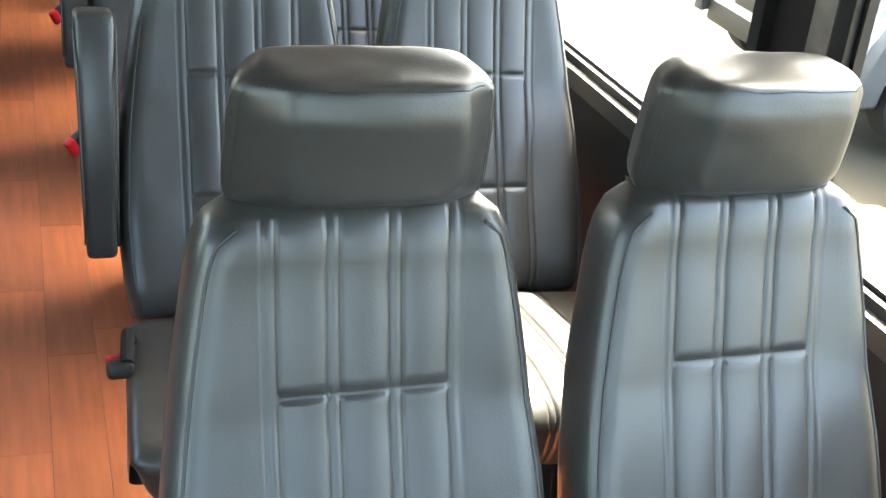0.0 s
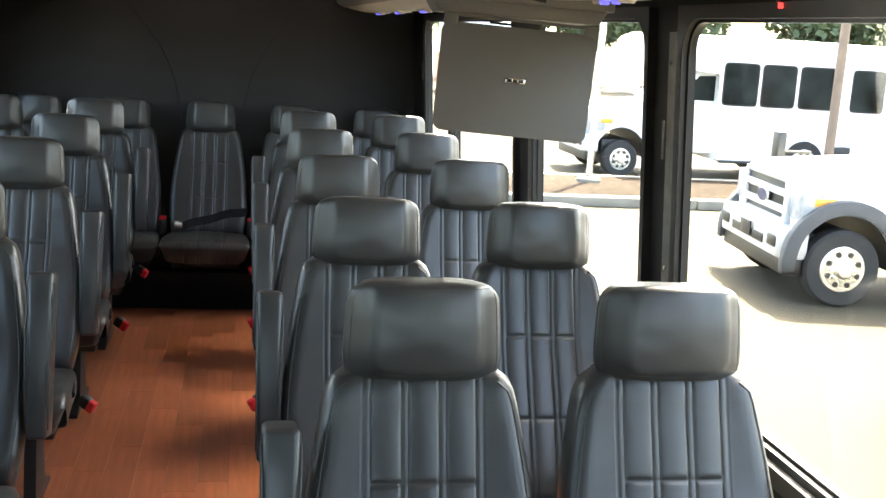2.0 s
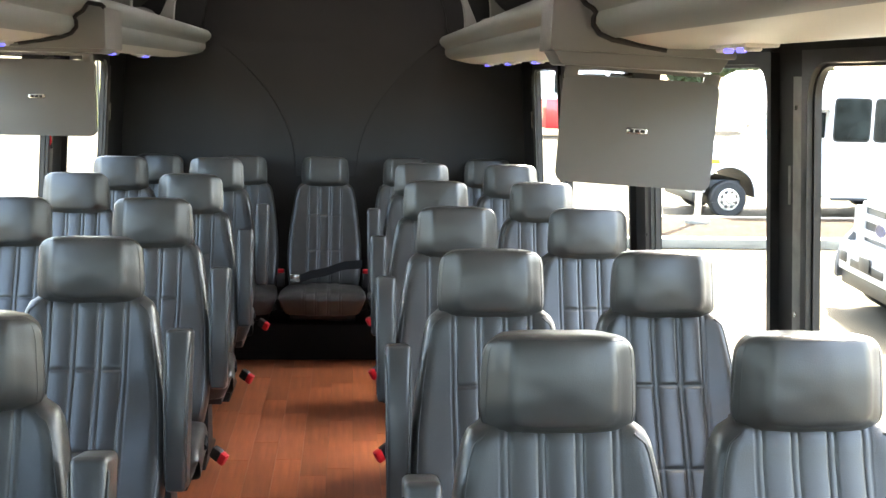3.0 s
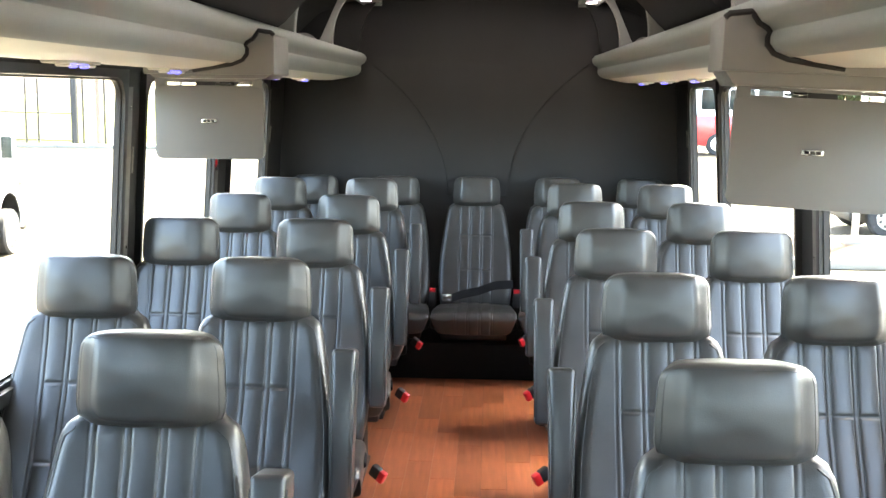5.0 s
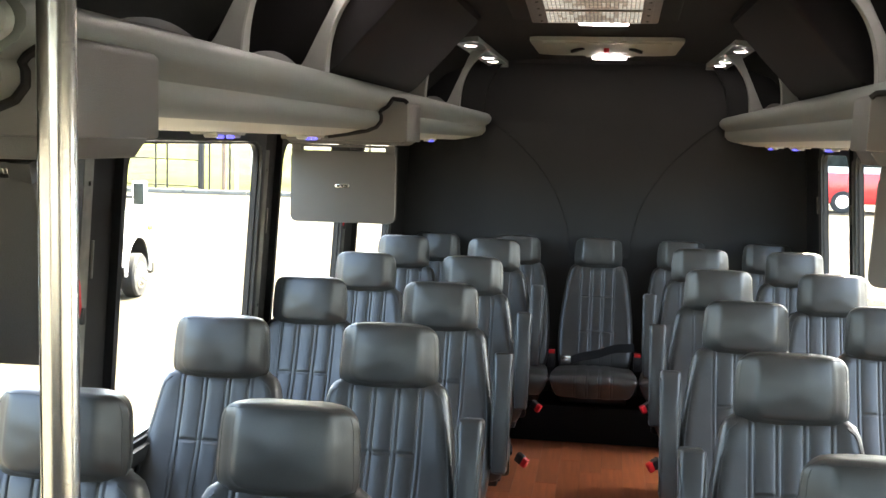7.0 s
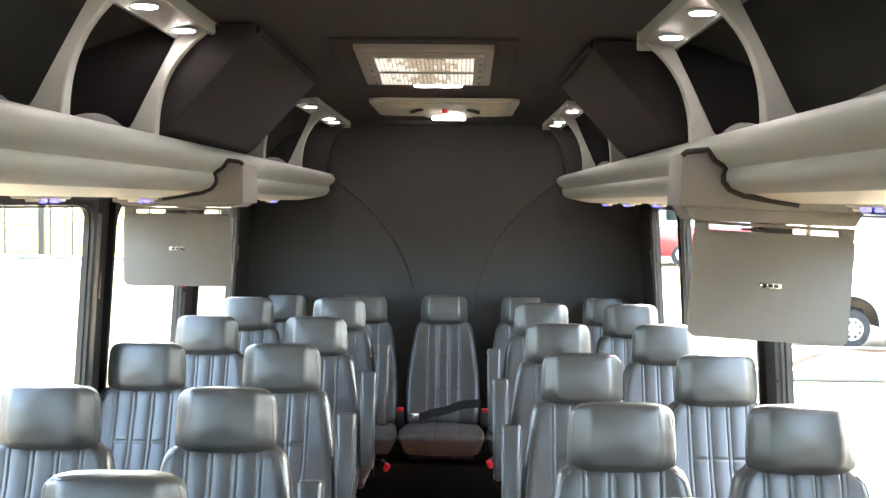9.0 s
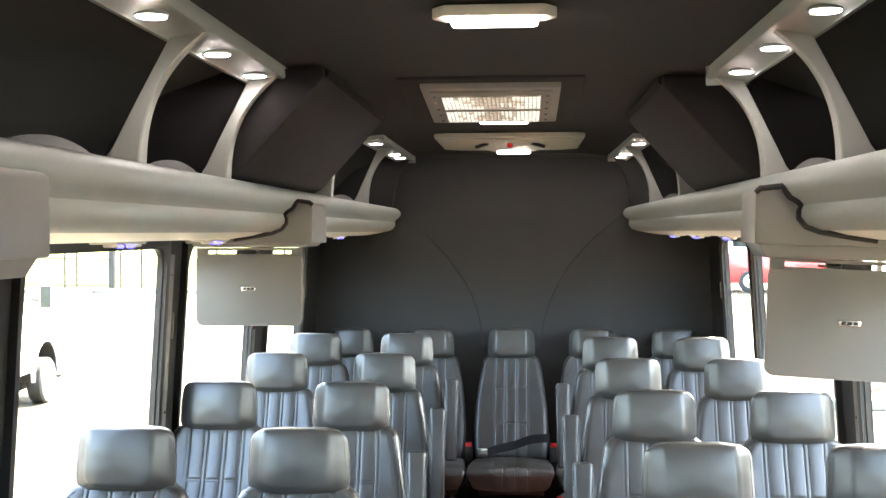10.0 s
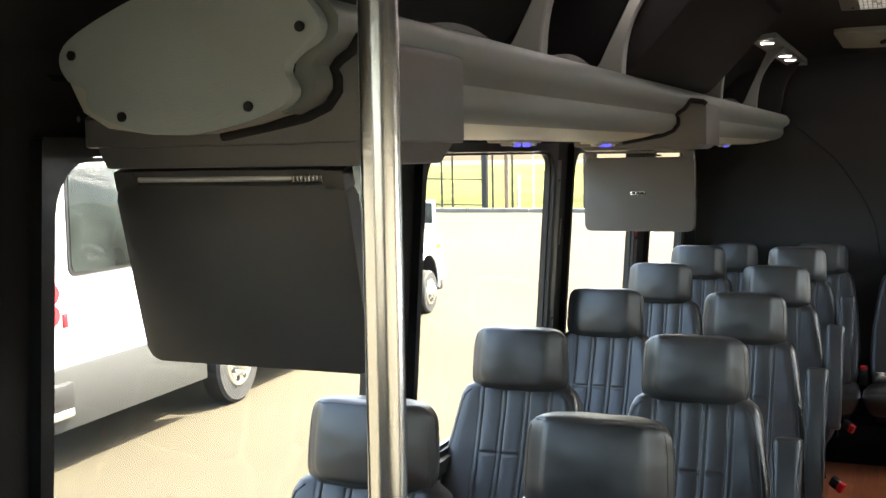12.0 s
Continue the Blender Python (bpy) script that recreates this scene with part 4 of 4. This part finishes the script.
def truck(at, turn, label, bus=False, tail=10.4, axle=7.45, windows=None, band=(1.50, 2.36), lamps=(1.0, 1.25), skirt=0.42, nose=1.9, front=0.42):
    """A white cab-chassis truck, nose towards -x in its own space; bus: with a passenger body behind the cab."""
    ob = thing("bus" if bus else "truck", label, "bus" if bus else "truck", "parked vehicles")
    hw = 1.0
    back = 0.0 if bus else 0.5
    # wings and doors in one flank, cut round the wheel, with a dark liner in the arch
    reach = [(front + 0.55 * math.cos(radians(a)), 0.47 + 0.55 * math.sin(radians(a))) for a in range(170, 5, -11)]
    wing = [(-0.05, 1.02), (0.0, 1.22), (0.10, 1.33), (1.25 + back, 1.46), (2.95 + back, 1.54), (2.95 + back, 0.55), (front + 0.54, 0.55)] + reach[::-1] + [(-0.05, 0.62)]
    part("body", prism(wing, "y", -hw, hw, r=0.045), PAINT_WHITE, ob, angle=40)
    part("hood", prism([(-0.035, 1.10), (-0.01, 1.26), (0.12, 1.385), (1.25 + back, 1.515), (1.42 + back, 1.53), (1.42 + back, 1.2)], "y", -0.70, 0.70, r=0.045), PAINT_WHITE, ob, "white raised hood")
    liner = [(front + q * math.cos(radians(a)), 0.47 + q * math.sin(radians(a))) for q, rng in ((0.545, range(-8, 190, 11)), (0.50, range(188, -10, -11))) for a in rng]
    part("arch_liner", prism(liner, "y", -hw + 0.01, hw - 0.01), BLACK_PLASTIC, ob, "black wheel arch liner")
    part("axle", box(front - 0.30, front + 0.34, -hw + 0.30, hw - 0.30, 0.22, 0.72, 0.03), BLACK_STEEL, ob)
    cabin = [(x + back, z) for x, z in ((1.30, 1.48), (1.95, 2.12), (2.15, 2.20), (3.0, 2.22), (3.0, 1.5))]
    part("cab", prism(cabin, "y", -hw + 0.12, hw - 0.12, r=0.05), PAINT_WHITE, ob)
    ws = part("windscreen", prism([(1.36, 1.52), (1.93, 2.08), (1.98, 2.08), (1.42, 1.52)], "y", -hw + 0.20, hw - 0.20), SKY_TINT_GLASS, ob, "windscreen with a pale sky reflection painted into its colour")
    ws.location.x = back - 0.035
    for s in (-1, 1):
        part("side_window", prism([(1.62 + back, 1.58), (2.05 + back, 2.06), (2.85 + back, 2.10), (2.85 + back, 1.58)], "y", s * (hw - 0.13), s * (hw - 0.105)), DARK_GLASS, ob, "dark side window")
        fl = [(front + q * math.cos(radians(a)), 0.47 + q * math.sin(radians(a))) for q, rng in ((0.58 if bus else 0.67, range(-8, 194, 11)), (0.53, range(190, -10, -11))) for a in rng]
        part("fender_flare", prism(fl, "y", s * (hw - 0.03), s * (hw + (0.02 if bus else 0.085)), r=0.01), PAINT_WHITE if bus else FLARE_GREY, ob, "white wheel arch lip" if bus else "grey plastic wheel arch flare")
        wheel(ob, front, s * (hw - 0.07), 0.36 if bus else 0.41, s)
        mx, mz = (front + 1.03, 1.75) if bus else ((1.05, 1.36) if s < 0 else (0.42, 1.46))
        out = 0.16 if bus else 0.0
        part("mirror", box(mx, mx + 0.11, min(s * (hw + 0.14 + out), s * (hw + 0.36 + out)), max(s * (hw + 0.14 + out), s * (hw + 0.36 + out)), mz - 0.20, mz + 0.20, 0.03), PAINT_WHITE if bus else BLACK_PLASTIC, ob, "white door mirror" if bus else "black door mirror")
        if bus:
            part("mirror_glass", box(mx + 0.105, mx + 0.118, min(s * (hw + 0.33), s * (hw + 0.49)), max(s * (hw + 0.33), s * (hw + 0.49)), mz - 0.16, mz + 0.16, 0.005), DARK_GLASS, ob, "dark mirror glass")
        part("mirror_arm", tube([(mx + 0.35, s * (hw - 0.05), mz - 0.02), (mx + 0.06, s * (hw + 0.2 + out), mz - 0.05)], 0.02, 6), BLACK_PLASTIC, ob)
        part("headlight", box(-0.085, 0.16, min(s * 0.70, s * (hw + 0.01)), max(s * 0.70, s * (hw + 0.01)), 0.88, 1.22, 0.03), HEADLAMP, ob, "clear headlight")
        part("indicator", box(0.05, 0.30, min(s * 0.93, s * (hw + 0.012)), max(s * 0.93, s * (hw + 0.012)), 1.05, 1.14, 0.01), AMBER, ob, "amber indicator")
        part("fog_lamp", box(-0.275, -0.2, min(s * 0.62, s * 0.88), max(s * 0.62, s * 0.88), 0.575, 0.715, 0.03), BLACK_PLASTIC, ob)
    g = part("grille", box(-0.085, -0.03, -0.64, 0.64, 0.80, 1.285, 0.03), BLACK_PLASTIC, ob, "dark grille with silver bars")
    for z in (0.945, 1.125):
        part("bar", box(-0.125, -0.075, -0.60, 0.60, z - 0.040, z + 0.040, 0.016), BUMPER, g)
    for z in (0.82, 1.27):
        part("surround", box(-0.120, -0.05, -0.66, 0.66, z - 0.03, z + 0.03, 0.02), BUMPER, g)
    for s in (-1, 1):
        part("surround", box(-0.122, -0.05, min(s * 0.585, s * 0.67), max(s * 0.585, s * 0.67), 0.80, 1.29, 0.022), BUMPER, g)
    em = disc((0, 0, 0), "x", 0.10, 0.03, 28, bevel=0.006)
    rim = disc((0.006, 0, 0), "x", 0.116, 0.03, 28, bevel=0.008)
    for bm_, mat_, nm_ in ((rim, SILVER, "emblem_rim"), (em, EMBLEM_BLUE, "emblem")):
        for v in bm_.verts:
            v.co = Vector((v.co.x - 0.128, v.co.y * 1.45, v.co.z * 0.72 + 1.035))
        part(nm_, bm_, mat_, g, "plain dark oval emblem" if nm_ == "emblem" else "")
    part("bumper", prism([(-0.26, -0.90), (-0.16, -1.0), (0.05, -1.0), (0.05, 1.0), (-0.16, 1.0), (-0.26, 0.90)], "z", 0.48, 0.80, r=0.03), BUMPER, ob, "silver bumper")
    part("air_intake", box(-0.272, -0.22, -0.5, 0.5, 0.56, 0.66, 0.01), BLACK_PLASTIC, ob)
    part("plate_bracket", box(-0.295, -0.28, -0.16, 0.16, 0.58, 0.74, 0.005), BLACK_PLASTIC, ob)
    part("valance", prism([(-0.2, -0.95), (0.02, -0.98), (0.02, 0.98), (-0.2, 0.95)], "z", 0.30, 0.49, r=0.03), BLACK_PLASTIC, ob, "black lower valance")
    if bus:
        top = band[1] + 0.49
        body = [(2.4, skirt), (2.4, 2.2), (nose + 0.25, 2.12), (nose, 2.45), (nose, top - 0.13), (nose + 0.3, top), (tail - 0.1, top), (tail, top - 0.25), (tail, skirt)]
        part("coach_body", prism(body, "y", -1.2, 1.2, r=0.06), PAINT_WHITE, ob)
        for x0, x1 in windows or [(2.95 + i * 0.81, 3.69 + i * 0.81) for i in range(9)]:
            for s in (-1, 1):
                wdw = part("coach_window", prism(round_rect(x0, x1, *band, 0.09), "y", s * 1.195, s * 1.212), FRAME_BLACK, ob)
                part("pane", prism(round_rect(x0 + 0.03, x1 - 0.03, band[0] + 0.03, band[1] - 0.03, 0.08), "y", s * 1.210, s * 1.218), DARK_GLASS, wdw)
        part("rear_window", prism(round_rect(-0.7, 0.7, 1.7, 2.4, 0.08), "x", tail - 0.01, tail + 0.015), DARK_GLASS, ob)
        for s in (-1, 1):
            wheel(ob, axle, s * 1.10, 0.45, s)
            for z in lamps:
                part("tail_lamp", disc((tail - 0.09, s * 1.2, z), "y", 0.085, 0.05, 20, bevel=0.008), TAIL_RED, ob, "round red tail lamp")
            if lamps:
                part("side_marker", box(tail - 0.28, tail - 0.22, min(s * 1.195, s * 1.215), max(s * 1.195, s * 1.215), 1.26, 1.38, 0.005), TAIL_RED, ob, "small red side marker")
            for a, b in ((2.5, axle - 0.62), (axle + 0.62, tail - 0.02)):
                part("skirt", box(a, b, min(s * 1.13, s * 1.19), max(s * 1.13, s * 1.19), 0.38, skirt + 0.02, 0.01), SKIRT_GREY, ob, "grey lower skirt panel")
        part("bumper_strip", box(tail - 0.28, tail + 0.215, -1.25, 1.25, 0.50, 0.58, 0.02), SILVER, ob, "silver strip along the bumper")
        part("rear_bumper", box(tail - 0.30, tail + 0.2, -1.24, 1.24, 0.50, 0.80, 0.03), BLACK_PLASTIC, ob, "black rear bumper")
    else:
        part("rear_chassis", box(2.9, 6.5, -0.45, 0.45, 0.55, 0.80, 0.01), BLACK_STEEL, ob)
        for s in (-1, 1):
            wheel(ob, 5.2, s * (hw - 0.10), 0.48, s, 0.45)
    ob.matrix_basis = pose(*at, 0, 0, turn)
    return ob


truck((6.08, 11.67, GROUND), -6, "white cab-chassis truck with a chrome grille parked beside the bus")
truck((5.31, 6.42, GROUND), -2, "white cab-chassis truck with a chrome grille parked beside the bus")
truck((7.0, 22.0, GROUND), 0, "short white passenger bus parked beyond the planting strip", True, 5.1, 4.3, [(2.42, 3.17), (3.23, 3.97), (4.04, 4.82)], (1.52, 2.37), (), 0.42, 1.0, 0.50)
truck((22.4, 22.1, GROUND), 180, "white passenger bus parked beyond the planting strip", True, lamps=(), skirt=0.42)
truck((-8.556, 17.84, GROUND), -85.6, "white passenger bus parked across the lot", True, 10.76, 7.62, [(3.80, 5.40), (5.50, 7.10), (7.20, 8.80), (8.90, 10.44)], (1.68, 2.62), (1.38, 1.56), 0.9, front=0.75)

# planting strip with a kerb
strip = thing("planting_strip", "mulched planting strip with a concrete kerb", "planter")
part("mulch", box(1.5, 60, 17.28, 19.8, GROUND, GROUND + 0.15, 0.02), MULCH, strip)
for i in range(20):
    part("kerb_stone", box(1.5 + 3 * i + 0.01, 4.49 + 3 * i, 17.0, 17.28, GROUND, GROUND + 0.16, 0.02), CONCRETE, strip)
    part("kerb_stone", box(1.5 + 3 * i + 0.01, 4.49 + 3 * i, 19.8, 20.0, GROUND, GROUND + 0.16, 0.02), CONCRETE, strip)
for x, y, r, m, h in ((6.26, 19.0, 0.06, SILVER, 5.0), (11.0, 19.3, 0.09, POST_BROWN, 7.0)):
    p = thing("sign_post", "tall bare metal post standing in the planting strip", "post", "posts", at=(x, y, GROUND))
    part("shaft", tube([(0, 0, 0), (0.05, 0, h)], r, 12), m, p)
    part("footing", disc((0, 0, 0.17), "z", 0.22, 0.10, 20, bevel=0.02), CONCRETE, p)
# far verge with grass, a kerb and a fence
solid("grass_verge", prism([(48.3, GROUND), (48.5, GROUND + 0.12), (55, GROUND + 0.70), (68, GROUND + 2.0), (68, GROUND - 0.1), (48.3, GROUND - 0.1)], "x", -90, 1.0), GRASS, "dry green grass verge beyond the lot", "grass", kind="structure")
verge = thing("verge_kerb", "low concrete kerb along the grass verge", "kerb")
for i in range(24):
    part("kerb_stone", box(-70 + 3 * i + 0.02, -67.02 + 3 * i, 47.9, 48.3, GROUND, GROUND + 0.18, 0.02), CONCRETE, verge)
fence = thing("fence", "tall dark metal fence with open gateway beyond the lot", "fence")
for i, x in enumerate((-40, -36, -32, -28.6, -26.6, -23.5, -22.7, -21.0, -20.4, -19.75, -19.3, -18.25, -15.4, -12, -8)):
    part("post", tube([(x * 0.88, 48.5 + 0.35 * (i % 2), GROUND), (x * 0.88, 48.5 + 0.35 * (i % 2), 2.45)], (0.17, 0.05, 0.12)[i - 7] if 7 <= i <= 9 else 0.05, 8), POST_BROWN if i == 9 else SILVER if i == 11 else BLACK_STEEL, fence)
part("bollard", tube([(-16.7, 48.6, GROUND), (-16.7, 48.6, 0.68)], 0.09, 10), SILVER, fence, "grey steel bollard")
for z in (-0.75, 0.45, 2.3):
    part("rail", tube([(-35.2, 48.6, z + 0.3), (-18.5, 48.6, z)], 0.03, 6), BLACK_STEEL, fence)


def far_coach(at):
    """A coach with a red lower body, a white band and pale windows."""
    ob = thing("coach", "short red and white coach parked far beyond the lot", "bus", "parked vehicles", at=at)
    part("lower_body", box(0, 4.6, 0, 2.4, 0.40, 1.75, 0.06), PAINT_RED, ob, "red lower body")
    part("upper_body", box(0.02, 4.58, 0.02, 2.38, 1.75, 3.25, 0.10), PAINT_WHITE, ob, "white upper body")
    part("stripe", box(-0.01, 4.61, -0.012, 2.41, 1.70, 1.86, 0.005), PAINT_WHITE, ob, "white stripe")
    for i in range(3):
        part("coach_window", prism(round_rect(0.35 + 1.22 * i, 1.42 + 1.22 * i, 1.98, 2.85, 0.08), "y", -0.004, 0.03), DARK_GLASS, ob)
    for x in (1.1, 3.6):
        wheel(ob, x, 0.12, 0.48, -1, 0.28)
    return ob


far_coach((8.85, 49.0, GROUND))


def tree(x, y, h, r):
    """A tapered trunk with limbs and a loose crown of small leaves."""
    ob = thing("tree", "green leafy tree far beyond the lot", "tree", "far trees", at=(x, y, GROUND))
    bm = bmesh.new()
    tube([(0, 0, 0), (0.1, 0, h * 0.3), (0, 0.1, h * 0.6), (0.05, 0, h * 0.9)], 0.16, 8, bm)
    for k in range(6):
        a = k * 1.1
        tube([(0, 0, h * (0.3 + 0.08 * k)), (r * 0.7 * math.cos(a), r * 0.7 * math.sin(a), h * (0.45 + 0.08 * k))], 0.06, 6, bm)
    part("trunk", bm, BARK, ob)
    vs, fs = [], []
    for _ in range(2600):
        u = Vector((random.gauss(0, 1), random.gauss(0, 1), random.gauss(0, 1))).normalized() * random.random() ** 0.4
        c = Vector((u.x * r, u.y * r, h * 0.68 + u.z * h * 0.36))
        if noise.noise(c * 0.9) < -0.15:
            continue
        a, b = Vector((random.gauss(0, 1), random.gauss(0, 1), random.gauss(0, 1))).normalized(), Vector((random.gauss(0, 1), random.gauss(0, 1), random.gauss(0, 1))).normalized()
        q = 0.24 + 0.16 * random.random()
        i = len(vs)
        vs += [c - a * q, c + b * q * 0.6, c + a * q, c - b * q * 0.6]
        fs.append((i, i + 1, i + 2, i + 3))
    me = bpy.data.meshes.new("crown")
    me.from_pydata([tuple(v) for v in vs], [], fs)
    me.materials.append(LEAF)
    o = new("crown", me)
    o.parent = ob
    return ob


for i in range(16):
    tree(2 + i * 4.5 + random.uniform(-2, 2), 62 + random.uniform(-6, 10), random.uniform(6, 9), random.uniform(2.4, 3.6))

# ---- floor planks, laid along the aisle ----
floor_ob = bpy.data.objects["floor"]
PLANK_W = 0.105
plank_mesh = {}
cols = int(2.4 / PLANK_W)
for c in range(cols):
    x0 = -1.2 + c * PLANK_W
    y = 0.45 - 0.62 * random.random()
    while y < REAR - 0.3:
        ln = 0.62
        a, b = max(0.45, y), min(REAR - 0.005, y + ln)
        if b - a > 0.05:
            key = round(b - a, 3)
            if key not in plank_mesh:
                plank_mesh[key] = mesh_of("plank", box(0.0004, PLANK_W - 0.0004, 0.0004, b - a - 0.0004, -0.012, 0.0, 0.0005, 1), WOOD, smooth=False)
            p = new("plank", plank_mesh[key])
            p.location = (x0, a, 0)
            p.parent = floor_ob
        y += ln
